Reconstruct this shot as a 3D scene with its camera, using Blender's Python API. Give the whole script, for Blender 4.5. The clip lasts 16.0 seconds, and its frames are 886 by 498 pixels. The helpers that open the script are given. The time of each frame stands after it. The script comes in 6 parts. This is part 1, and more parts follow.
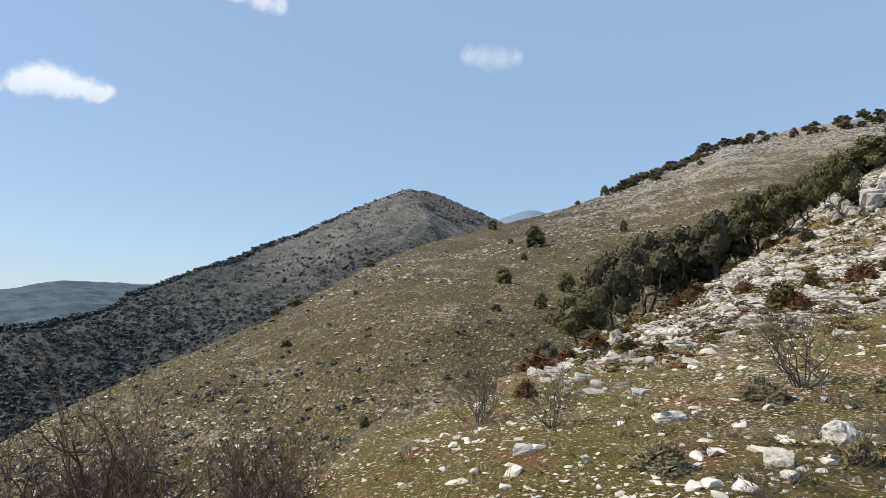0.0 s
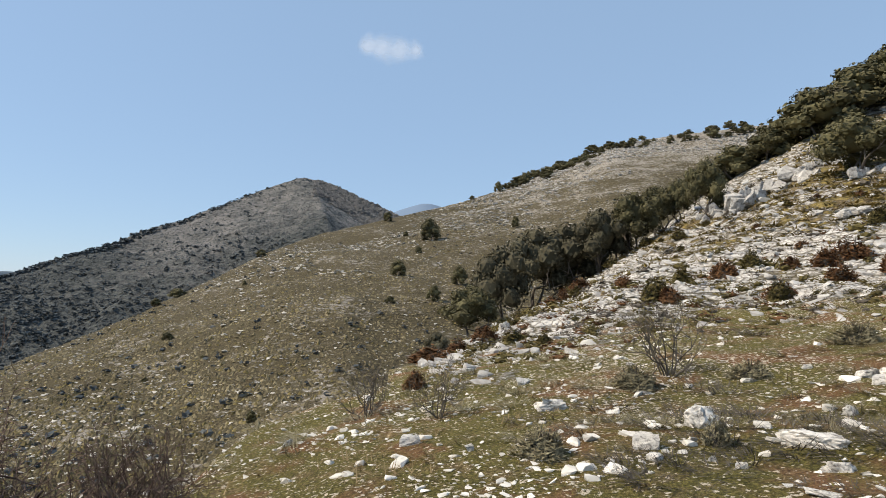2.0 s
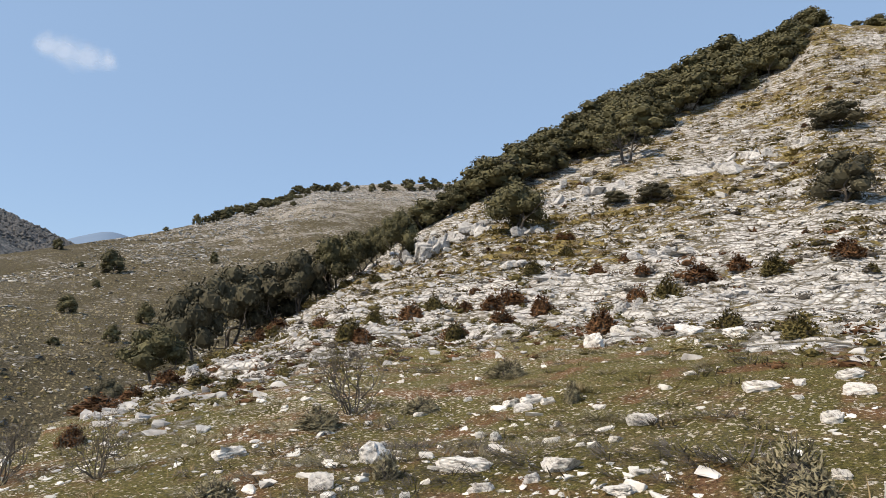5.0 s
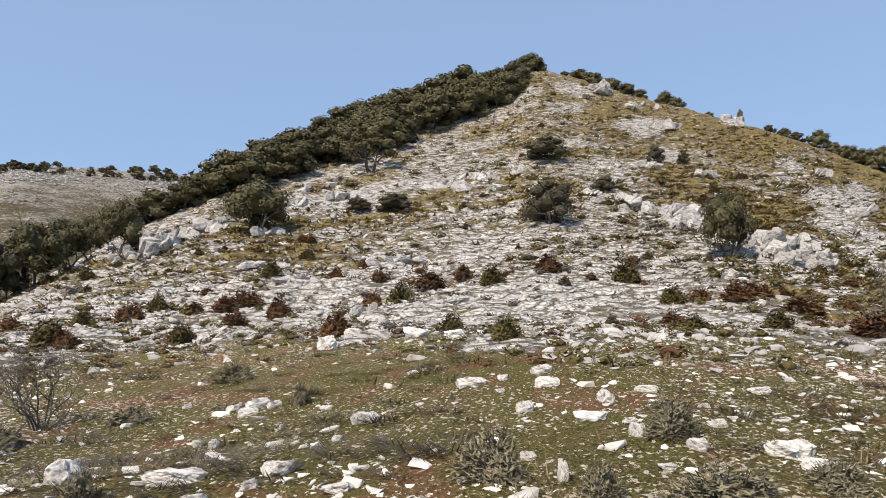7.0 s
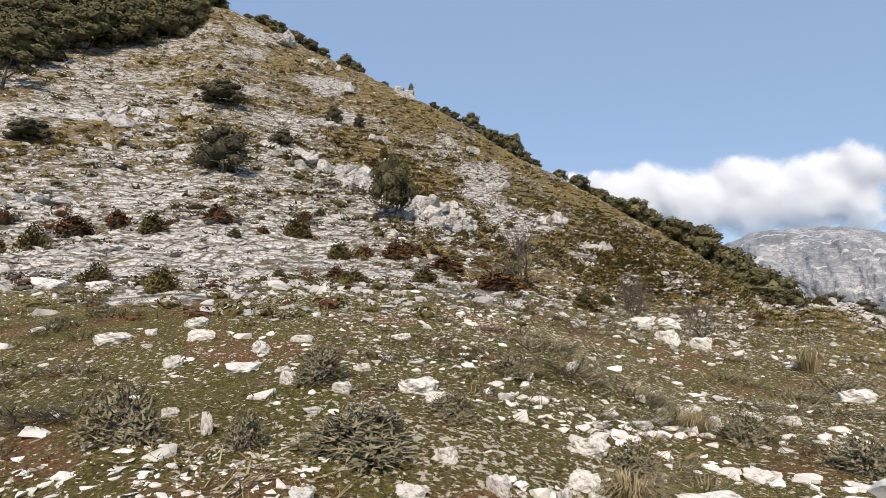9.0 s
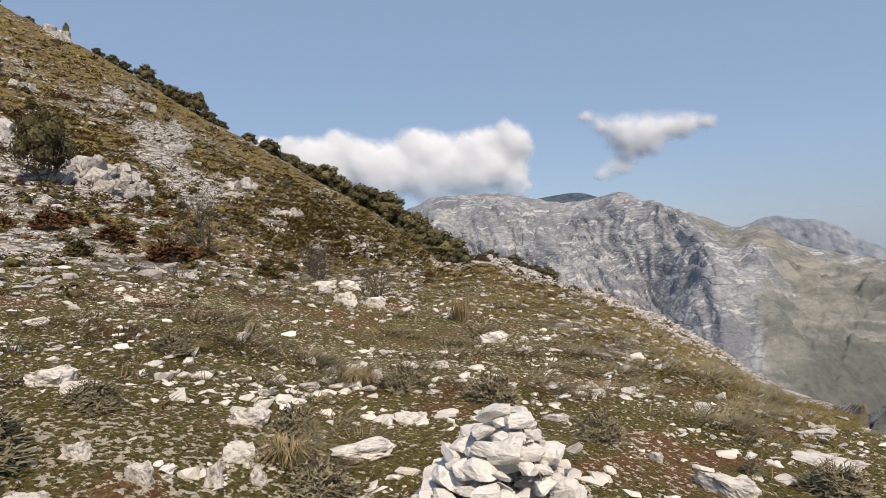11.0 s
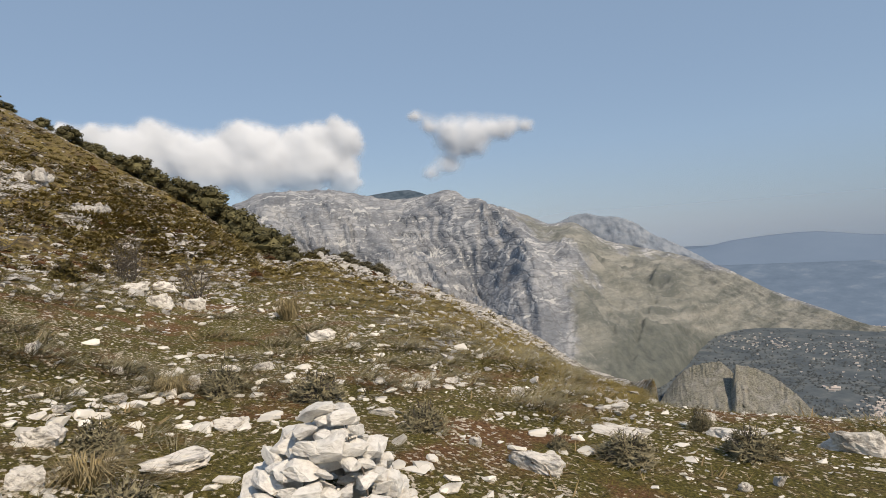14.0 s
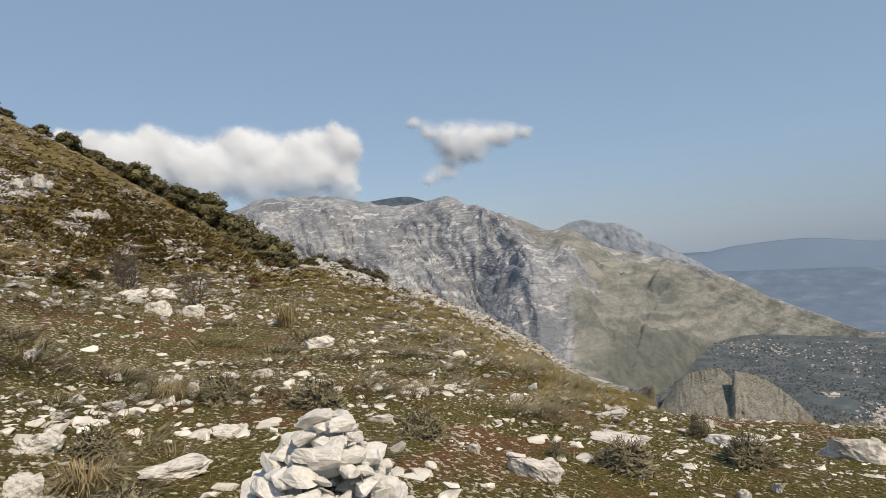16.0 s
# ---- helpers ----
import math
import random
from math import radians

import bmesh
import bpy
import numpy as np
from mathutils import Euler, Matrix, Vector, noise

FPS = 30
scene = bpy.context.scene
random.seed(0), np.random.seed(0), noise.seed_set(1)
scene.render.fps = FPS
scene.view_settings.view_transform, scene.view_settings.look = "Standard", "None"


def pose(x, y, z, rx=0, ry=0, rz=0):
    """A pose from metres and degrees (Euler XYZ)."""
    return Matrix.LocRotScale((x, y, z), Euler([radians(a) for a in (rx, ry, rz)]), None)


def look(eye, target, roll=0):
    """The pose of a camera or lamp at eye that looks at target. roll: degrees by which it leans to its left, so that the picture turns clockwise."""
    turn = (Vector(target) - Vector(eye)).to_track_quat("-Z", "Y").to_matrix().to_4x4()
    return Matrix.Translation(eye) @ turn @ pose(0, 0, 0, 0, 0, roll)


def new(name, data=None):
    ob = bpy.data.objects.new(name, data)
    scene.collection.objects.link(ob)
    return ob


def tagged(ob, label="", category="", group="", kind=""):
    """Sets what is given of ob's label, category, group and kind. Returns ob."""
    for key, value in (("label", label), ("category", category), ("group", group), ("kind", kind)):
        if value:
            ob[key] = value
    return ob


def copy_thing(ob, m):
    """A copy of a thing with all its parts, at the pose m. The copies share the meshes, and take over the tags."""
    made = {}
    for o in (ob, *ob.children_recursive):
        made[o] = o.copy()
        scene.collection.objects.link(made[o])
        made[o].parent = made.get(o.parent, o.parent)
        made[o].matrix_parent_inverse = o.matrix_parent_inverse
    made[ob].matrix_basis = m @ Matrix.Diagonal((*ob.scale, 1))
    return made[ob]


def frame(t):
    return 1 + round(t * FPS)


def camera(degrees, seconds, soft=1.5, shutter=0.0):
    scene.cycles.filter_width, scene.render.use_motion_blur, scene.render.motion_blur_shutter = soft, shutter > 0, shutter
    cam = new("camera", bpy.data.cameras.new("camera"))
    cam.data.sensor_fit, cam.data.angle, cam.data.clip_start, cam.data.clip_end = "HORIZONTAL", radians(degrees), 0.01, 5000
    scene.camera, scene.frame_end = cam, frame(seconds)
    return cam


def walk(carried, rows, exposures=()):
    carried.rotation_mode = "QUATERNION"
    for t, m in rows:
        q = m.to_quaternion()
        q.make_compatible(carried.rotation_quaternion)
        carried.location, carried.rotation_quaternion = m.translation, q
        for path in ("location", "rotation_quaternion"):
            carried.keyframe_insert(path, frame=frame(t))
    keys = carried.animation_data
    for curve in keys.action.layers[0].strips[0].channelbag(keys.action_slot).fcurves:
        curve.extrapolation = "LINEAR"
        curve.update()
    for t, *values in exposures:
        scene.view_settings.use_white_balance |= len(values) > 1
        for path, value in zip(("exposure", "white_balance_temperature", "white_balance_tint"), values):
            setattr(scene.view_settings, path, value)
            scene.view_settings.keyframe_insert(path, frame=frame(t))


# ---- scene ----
cam = camera(69.8, 16.0, soft=0.5)
PATH = [
    (0, (0.099, -0.087, 1.65), (0.029, 1.905, 1.818), 0.2),
    (0.5, (0.094, -0.095, 1.645), (0.052, 1.897, 1.81), 0.5),
    (1, (0.101, -0.098, 1.634), (0.114, 1.895, 1.797), 0.5),
    (1.5, (0.104, -0.074, 1.636), (0.218, 1.917, 1.783), 1.3),
    (2, (0.142, -0.063, 1.646), (0.401, 1.915, 1.792), 0.7),
    (2.5, (0.188, -0.087, 1.659), (0.634, 1.855, 1.835), 0.7),
    (3, (0.222, -0.119, 1.67), (0.812, 1.78, 1.887), 0.3),
    (3.5, (0.258, -0.132, 1.676), (0.988, 1.716, 1.902), 0.1),
    (6, (0.252, -0.19, 1.651), (1.596, 1.252, 1.989), 0.9),
    (6.5, (0.286, -0.195, 1.644), (1.769, 1.101, 1.992), 0.8),
    (7, (0.336, -0.197, 1.634), (1.996, 0.878, 1.931), 0.2),
    (7.5, (0.366, -0.19, 1.637), (2.159, 0.655, 1.907), -0.1),
    (8, (0.374, -0.195, 1.626), (2.264, 0.41, 1.873), -0.4),
    (8.5, (0.389, -0.241, 1.614), (2.349, 0.083, 1.847), 0.2),
    (9, (0.409, -0.298, 1.608), (2.398, -0.158, 1.765), -0),
    (9.5, (0.439, -0.379, 1.613), (2.435, -0.482, 1.687), -1),
    (10, (0.423, -0.463, 1.613), (2.391, -0.814, 1.666), -1.4),
    (12.5, (0.363, -0.619, 1.608), (1.967, -1.812, 1.564), -3.9),
    (13, (0.354, -0.624, 1.606), (1.916, -1.872, 1.555), -3.5),
    (13.5, (0.344, -0.608, 1.613), (1.912, -1.849, 1.604), -3.3),
    (14, (0.343, -0.61, 1.609), (1.918, -1.842, 1.598), -3.4),
    (14.5, (0.342, -0.602, 1.616), (1.916, -1.835, 1.616), -3.1),
    (15, (0.338, -0.602, 1.615), (1.908, -1.841, 1.623), -3.2),
    (15.5, (0.341, -0.6, 1.621), (1.913, -1.837, 1.638), -3.2),
    (16, (0.33, -0.601, 1.613), (1.902, -1.837, 1.622), -3.4),
]
walk(cam, [(t, look(eye, target, roll)) for t, eye, target, roll in PATH],
     [(0, 0.27, 6820, 11), (3.5, 0.27, 6880, 12), (7, 0.30, 6640, 15), (10, 0.05, 6900, 16), (12.5, -0.12, 7260, 15), (16, -0.14, 7220, 13)])
# ---------------------------------------------------------------- light
SUN_AZ, SUN_EL = -88.0, 47.0
world = bpy.data.worlds.new("sky")
scene.world = world
world.use_nodes = True
wt = world.node_tree
sky = wt.nodes.new("ShaderNodeTexSky")
sky.sky_type = "NISHITA"
sky.sun_disc = False
sky.sun_elevation, sky.sun_rotation = radians(SUN_EL), radians(SUN_AZ % 360)
sky.altitude, sky.air_density, sky.dust_density, sky.ozone_density = 300, 1.0, 0.25, 3.0
bg = wt.nodes["Background"]
bg.inputs["Strength"].default_value = 0.14
veil = wt.nodes.new("ShaderNodeMix")  # one pale blue mixed evenly into the whole sky
veil.data_type = "RGBA"
veil.inputs[0].default_value, veil.inputs[7].default_value = 0.70, (2.0, 3.08, 4.6, 1)
wt.links.new(sky.outputs[0], veil.inputs[6])
wt.links.new(veil.outputs[2], bg.inputs["Color"])
sun_data = bpy.data.lights.new("sun", "SUN")
sun_data.energy, sun_data.angle, sun_data.color = 4.3, radians(0.6), (1.0, 0.90, 0.75)
sun = new("sun", sun_data)
a, e = radians(SUN_AZ), radians(SUN_EL)
sun.matrix_world = look(Vector((math.sin(a) * math.cos(e), math.cos(a) * math.cos(e), math.sin(e))) * 50, (0, 0, 0))


# ---------------------------------------------------------------- materials
def material(name, roughness=0.9):
    m = bpy.data.materials.new(name)
    m.use_nodes = True
    b = m.node_tree.nodes["Principled BSDF"]
    b.inputs["Roughness"].default_value = roughness
    b.inputs["Specular IOR Level"].default_value = 0.2
    return m, m.node_tree, b


def rgb(c):
    return (c[0], c[1], c[2], 1.0)


def noise_node(nt, co, scale, detail=6.0, rough=0.6, distortion=0.0):
    n = nt.nodes.new("ShaderNodeTexNoise")
    n.inputs["Scale"].default_value = scale
    n.inputs["Detail"].default_value = detail
    n.inputs["Roughness"].default_value = rough
    n.inputs["Distortion"].default_value = distortion
    nt.links.new(co, n.inputs["Vector"])
    return n.outputs["Fac"]


def ramp(nt, fac, stops):
    r = nt.nodes.new("ShaderNodeValToRGB")
    els = r.color_ramp.elements
    while len(els) < len(stops):
        els.new(0.5)
    for el, (p, c) in zip(els, stops):
        el.position, el.color = p, rgb(c) if not isinstance(c, float) else (c, c, c, 1.0)
    nt.links.new(fac, r.inputs["Fac"])
    return r.outputs["Color"]


def blend(nt, fac, one, two, how="MIX"):
    n = nt.nodes.new("ShaderNodeMix")
    n.data_type, n.blend_type = "RGBA", how
    for sock, val in ((n.inputs[0], fac), (n.inputs[6], one), (n.inputs[7], two)):
        if isinstance(val, (int, float)):
            sock.default_value = val
        elif isinstance(val, tuple):
            sock.default_value = rgb(val)
        else:
            nt.links.new(val, sock)
    return n.outputs[2]


def sums(nt, how, one, two):
    n = nt.nodes.new("ShaderNodeMath")
    n.operation = how
    for sock, val in zip(n.inputs, (one, two)):
        if isinstance(val, (int, float)):
            sock.default_value = val
        else:
            nt.links.new(val, sock)
    return n.outputs[0]


def place_of(nt, stretch=(1, 1, 1), turn=0.0):
    g = nt.nodes.new("ShaderNodeNewGeometry")
    m = nt.nodes.new("ShaderNodeMapping")
    m.inputs["Scale"].default_value = stretch
    m.inputs["Rotation"].default_value = (0, 0, turn)
    nt.links.new(g.outputs["Position"], m.inputs["Vector"])
    return m.outputs["Vector"]


def bump(nt, b, height, strength=0.5, distance=0.05):
    n = nt.nodes.new("ShaderNodeBump")
    n.inputs["Strength"].default_value, n.inputs["Distance"].default_value = strength, distance
    nt.links.new(height, n.inputs["Height"])
    nt.links.new(n.outputs["Normal"], b.inputs["Normal"])


def share_of(nt, name):
    n = nt.nodes.new("ShaderNodeAttribute")
    n.attribute_name = name
    return n.outputs["Fac"]


def cell_edges(nt, co, scale):
    """Distance from the joints between blocks."""
    v = nt.nodes.new("ShaderNodeTexVoronoi")
    v.feature = "DISTANCE_TO_EDGE"
    v.inputs["Scale"].default_value = scale
    nt.links.new(co, v.inputs["Vector"])
    return v.outputs["Distance"]


def warped(nt, co, scale, much):
    """The place shifted by noise, so that joints wander."""
    n = nt.nodes.new("ShaderNodeTexNoise")
    n.inputs["Scale"].default_value, n.inputs["Detail"].default_value = scale, 4.0
    nt.links.new(co, n.inputs["Vector"])
    m = nt.nodes.new("ShaderNodeVectorMath")
    m.operation = "MULTIPLY_ADD"
    nt.links.new(n.outputs["Color"], m.inputs[0])
    m.inputs[1].default_value = (much, much, much)
    nt.links.new(co, m.inputs[2])
    return m.outputs[0]


def slope_colours(nt, grass_share, stone, grass_a, grass_b, scale, stretch, soft, third):
    co, plain = place_of(nt, stretch), place_of(nt)
    big = noise_node(nt, plain, 0.035 * scale, 4, 0.6)
    mid = noise_node(nt, co, 0.32 * scale, 8, 0.68, 0.4)
    fine = noise_node(nt, co, 2.2 * scale, 6, 0.72, 0.3)
    dots = noise_node(nt, plain, 1.5 * scale, 6, 0.75)
    rock = ramp(nt, fine, [(0.37, tuple(v * 0.2 for v in stone)), (0.46, tuple(v * 0.72 for v in stone)), (0.56, stone)])
    green = ramp(nt, dots, [(0.38, tuple(v * 0.28 for v in grass_a)), (0.5, grass_a), (0.62, grass_b)])
    if third:
        green = blend(nt, ramp(nt, noise_node(nt, plain, 0.16 * scale, 5, 0.6), [(0.5, 0.0), (0.62, 1.0)]), green, third)
    where = sums(nt, "ADD", sums(nt, "MULTIPLY", mid, 0.75), sums(nt, "ADD", sums(nt, "MULTIPLY", big, 0.45), sums(nt, "MULTIPLY", fine, 0.3)))
    if not isinstance(grass_share, float):
        where, grass_share = sums(nt, "ADD", where, share_of(nt, grass_share)), 0.82
    c = blend(nt, ramp(nt, where, [(grass_share - soft, 0.0), (grass_share + soft, 1.0)]), rock, green)
    return c, sums(nt, "ADD", fine, dots)


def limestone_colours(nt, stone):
    """Flat-lying beds of white limestone with wandering joints, cracks dark with earth and painted shade, and grey
    weathering.
    """
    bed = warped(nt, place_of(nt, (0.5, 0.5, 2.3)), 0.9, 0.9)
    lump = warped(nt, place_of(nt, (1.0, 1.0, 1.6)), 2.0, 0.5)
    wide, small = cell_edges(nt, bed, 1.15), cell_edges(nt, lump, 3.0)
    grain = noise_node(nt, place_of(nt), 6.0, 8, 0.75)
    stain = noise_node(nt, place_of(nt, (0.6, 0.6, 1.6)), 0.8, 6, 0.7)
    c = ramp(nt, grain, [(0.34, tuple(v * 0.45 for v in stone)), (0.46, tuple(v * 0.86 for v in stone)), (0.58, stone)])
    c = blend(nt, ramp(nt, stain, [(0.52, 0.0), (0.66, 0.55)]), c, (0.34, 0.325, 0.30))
    # crack colours: earth, plus the shade inside the crevices put into the colour
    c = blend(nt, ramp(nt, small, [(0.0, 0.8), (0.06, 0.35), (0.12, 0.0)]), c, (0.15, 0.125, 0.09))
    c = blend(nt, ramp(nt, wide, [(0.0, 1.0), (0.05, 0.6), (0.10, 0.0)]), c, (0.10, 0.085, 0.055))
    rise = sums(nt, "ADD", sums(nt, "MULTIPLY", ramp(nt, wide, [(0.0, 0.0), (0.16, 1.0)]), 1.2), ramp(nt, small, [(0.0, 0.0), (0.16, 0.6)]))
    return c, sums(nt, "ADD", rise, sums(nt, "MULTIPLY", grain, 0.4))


def ground_material():
    """Short turf over red soil with straw and grit, going over to limestone and tussock grass on the hill."""
    m, nt, b = material("turf_and_limestone", 0.95)
    co = place_of(nt)
    big = noise_node(nt, co, 0.35, 4)
    mid = noise_node(nt, co, 2.6, 8, 0.72)
    fine = noise_node(nt, co, 34.0, 6, 0.75)
    grass = ramp(nt, fine, [(0.36, (0.034, 0.033, 0.009)), (0.5, (0.125, 0.107, 0.028)), (0.64, (0.285, 0.24, 0.072))])
    straw = ramp(nt, fine, [(0.36, (0.05, 0.032, 0.014)), (0.52, (0.20, 0.14, 0.065)), (0.64, (0.44, 0.34, 0.19))])
    soil = ramp(nt, fine, [(0.35, (0.10, 0.040, 0.019)), (0.65, (0.34, 0.16, 0.085))])
    grit = ramp(nt, fine, [(0.35, (0.42, 0.35, 0.25)), (0.6, (0.76, 0.68, 0.55))])
    c = blend(nt, ramp(nt, mid, [(0.50, 0.0), (0.64, 1.0)]), grass, straw)
    c = blend(nt, ramp(nt, noise_node(nt, co, 0.9, 5, 0.6, 0.6), [(0.52, 0.0), (0.62, 0.7)]), c, soil)
    spots = sums(nt, "ADD", noise_node(nt, co, 17.0, 4, 0.6), sums(nt, "MULTIPLY", big, 0.3))
    c = blend(nt, ramp(nt, spots, [(0.73, 0.0), (0.77, 1.0)]), c, grit)
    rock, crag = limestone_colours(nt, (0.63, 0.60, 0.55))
    plain = place_of(nt)
    dots = noise_node(nt, plain, 2.6, 7, 0.78)
    green = ramp(nt, dots, [(0.36, (0.035, 0.030, 0.012)), (0.48, (0.135, 0.105, 0.038)), (0.60, (0.30, 0.225, 0.075))])
    earth = ramp(nt, dots, [(0.38, (0.045, 0.032, 0.017)), (0.6, (0.19, 0.14, 0.08))])
    green = blend(nt, ramp(nt, noise_node(nt, plain, 0.55, 7, 0.75), [(0.48, 0.0), (0.56, 0.9)]), green, earth)
    where = sums(nt, "ADD", share_of(nt, "grass_cover"), sums(nt, "MULTIPLY", sums(nt, "SUBTRACT", noise_node(nt, place_of(nt, (0.8, 0.8, 2.2)), 1.1, 8, 0.72, 0.5), 0.5), 1.9))
    over = ramp(nt, where, [(0.46, 0.0), (0.54, 1.0)])
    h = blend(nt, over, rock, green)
    edge = sums(nt, "ADD", share_of(nt, "hill_share"), sums(nt, "MULTIPLY", sums(nt, "SUBTRACT", mid, 0.5), 1.6))
    onhill = ramp(nt, edge, [(0.40, 0.0), (0.60, 1.0)])
    c = blend(nt, onhill, c, h)
    nt.links.new(c, b.inputs["Base Color"])
    high = blend(nt, onhill, sums(nt, "MULTIPLY", fine, 0.5), sums(nt, "MULTIPLY", blend(nt, over, crag, dots), 0.8))
    bump(nt, b, high, 0.9, 0.12)
    return m


def hill_material(name, grass_share, stone, grass_a, grass_b, scale=1.0, stretch=(1, 1, 2.2), soft=0.05, strong=0.8, third=None):
    """Limestone ledges and gravel between tussock grass, in bands along the slope."""
    m, nt, b = material(name, 0.95)
    c, rise = slope_colours(nt, grass_share, stone, grass_a, grass_b, scale, stretch, soft, third)
    nt.links.new(c, b.inputs["Base Color"])
    bump(nt, b, rise, strong, 0.5 / scale)
    return m


def plain_material(name, stops, scale, roughness=0.9, detail=5.0, rise=0.4, deep=0.02, island=0.0, whole=0.0, stretch=(1, 1, 1)):
    """A colour ramp over noise; island and whole vary the brightness from piece to piece."""
    m, nt, b = material(name, roughness)
    n = nt.nodes.new("ShaderNodeTexCoord")
    mp = nt.nodes.new("ShaderNodeMapping")
    mp.inputs["Scale"].default_value = stretch
    nt.links.new(n.outputs["Object"], mp.inputs["Vector"])
    f = noise_node(nt, mp.outputs["Vector"], scale, detail, 0.65)
    c = ramp(nt, f, stops)
    for share, node, out in ((island, "ShaderNodeNewGeometry", "Random Per Island"), (whole, "ShaderNodeObjectInfo", "Random")):
        if share:
            r = nt.nodes.new(node)
            v = ramp(nt, r.outputs[out], [(0.0, 1.0 - share), (1.0, 1.0)])
            c = blend(nt, 1.0, c, v, "MULTIPLY")
    nt.links.new(c, b.inputs["Base Color"])
    if rise:
        bump(nt, b, f, rise, deep)
    return m


M_TURF = ground_material()
M_BROWN = hill_material("tussock_slope", "green_share", (0.37, 0.335, 0.285), (0.075, 0.060, 0.032), (0.17, 0.14, 0.078), 2.0, (1, 1, 2.2), 0.04, third=(0.080, 0.066, 0.034))


def massif_material():
    """Pale limestone with bedding, crags and scree runs on the wall, thin grass on the spur and scrub at its foot."""
    m, nt, b = material("massif_limestone", 1.0)
    flat = place_of(nt)
    bed = warped(nt, place_of(nt, (0.25, 0.25, 1.5)), 0.006, 60.0)
    patch = noise_node(nt, flat, 0.005, 6, 0.6, 0.5)
    grain = noise_node(nt, flat, 0.05, 7, 0.75)
    layer = noise_node(nt, bed, 0.022, 7, 0.7)
    tilted = nt.nodes.new("ShaderNodeMapping")
    tilted.inputs["Rotation"].default_value, tilted.inputs["Scale"].default_value = (0.5, -0.6, 0.6), (1.0, 0.16, 1.0)
    nt.links.new(flat, tilted.inputs["Vector"])
    run = noise_node(nt, tilted.outputs["Vector"], 0.022, 7, 0.65, 0.6)
    crags = cell_edges(nt, warped(nt, place_of(nt, (0.6, 0.6, 1.4)), 0.02, 30.0), 0.022)
    # rock colours tinted blue-grey, so distance haze is part of them
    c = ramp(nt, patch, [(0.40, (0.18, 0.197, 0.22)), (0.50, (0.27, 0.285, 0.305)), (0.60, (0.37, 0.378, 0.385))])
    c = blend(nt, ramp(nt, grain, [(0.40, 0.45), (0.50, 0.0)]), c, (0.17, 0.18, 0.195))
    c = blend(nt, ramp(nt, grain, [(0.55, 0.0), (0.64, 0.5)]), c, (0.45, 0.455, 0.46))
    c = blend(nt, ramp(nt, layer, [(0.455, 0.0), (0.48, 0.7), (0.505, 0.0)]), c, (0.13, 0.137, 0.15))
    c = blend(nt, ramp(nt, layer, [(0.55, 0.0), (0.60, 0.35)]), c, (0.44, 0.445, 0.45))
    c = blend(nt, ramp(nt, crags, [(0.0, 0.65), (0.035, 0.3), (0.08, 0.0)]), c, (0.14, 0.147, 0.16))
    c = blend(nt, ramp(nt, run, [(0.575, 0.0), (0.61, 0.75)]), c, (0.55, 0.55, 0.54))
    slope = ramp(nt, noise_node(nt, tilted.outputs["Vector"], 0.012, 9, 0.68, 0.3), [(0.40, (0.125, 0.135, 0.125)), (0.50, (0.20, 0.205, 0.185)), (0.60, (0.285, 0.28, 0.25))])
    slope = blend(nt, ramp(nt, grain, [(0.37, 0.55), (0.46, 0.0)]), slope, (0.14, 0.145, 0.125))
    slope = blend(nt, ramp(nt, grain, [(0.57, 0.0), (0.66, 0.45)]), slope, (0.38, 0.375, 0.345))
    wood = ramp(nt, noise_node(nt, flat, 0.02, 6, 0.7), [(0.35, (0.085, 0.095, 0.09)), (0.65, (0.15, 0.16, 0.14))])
    green = sums(nt, "ADD", share_of(nt, "green_share"), sums(nt, "MULTIPLY", sums(nt, "SUBTRACT", noise_node(nt, flat, 0.006, 8, 0.68), 0.5), 2.0))
    c = blend(nt, ramp(nt, green, [(0.35, 0.0), (0.65, 1.0)]), c, slope)
    c = blend(nt, ramp(nt, sums(nt, "MULTIPLY", green, 0.5), [(0.58, 0.0), (0.80, 1.0)]), c, wood)
    nt.links.new(c, b.inputs["Base Color"])
    wall = sums(nt, "ADD", sums(nt, "ADD", grain, layer), ramp(nt, crags, [(0.0, 0.0), (0.12, 0.6)]))
    bump(nt, b, blend(nt, ramp(nt, green, [(0.35, 0.0), (0.65, 1.0)]), wall, grain), 0.5, 12.0)
    return m


M_GREY = hill_material("far_grey_slope", "green_share", (0.25, 0.24, 0.225), (0.075, 0.082, 0.08), (0.13, 0.134, 0.122), 0.10, (1, 1, 1.5), 0.12)
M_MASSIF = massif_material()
M_GORGE = hill_material("bare_gorge_slope", 0.72, (0.38, 0.365, 0.325), (0.20, 0.195, 0.155), (0.31, 0.29, 0.235), 0.12, (1, 1, 1.2), 0.1)
# woodland colour turned blue for the haze in front of it
M_FARWOOD = plain_material("haze_tinted_wood", [(0.35, (0.035, 0.058, 0.082)), (0.6, (0.085, 0.115, 0.145))], 0.02, 1.0, 8, 0)
# field and wood colours shifted to blue-grey, with valley haze mixed in
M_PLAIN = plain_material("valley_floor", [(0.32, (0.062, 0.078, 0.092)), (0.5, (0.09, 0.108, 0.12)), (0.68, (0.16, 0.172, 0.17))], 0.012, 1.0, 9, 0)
# far plain, back ridge and horizon: distance haze painted into the base colours
M_FARPLAIN = plain_material("haze_tinted_plain", [(0.3, (0.105, 0.152, 0.215)), (0.55, (0.135, 0.188, 0.258)), (0.72, (0.19, 0.24, 0.30))], 0.008, 1.0, 8, 0)
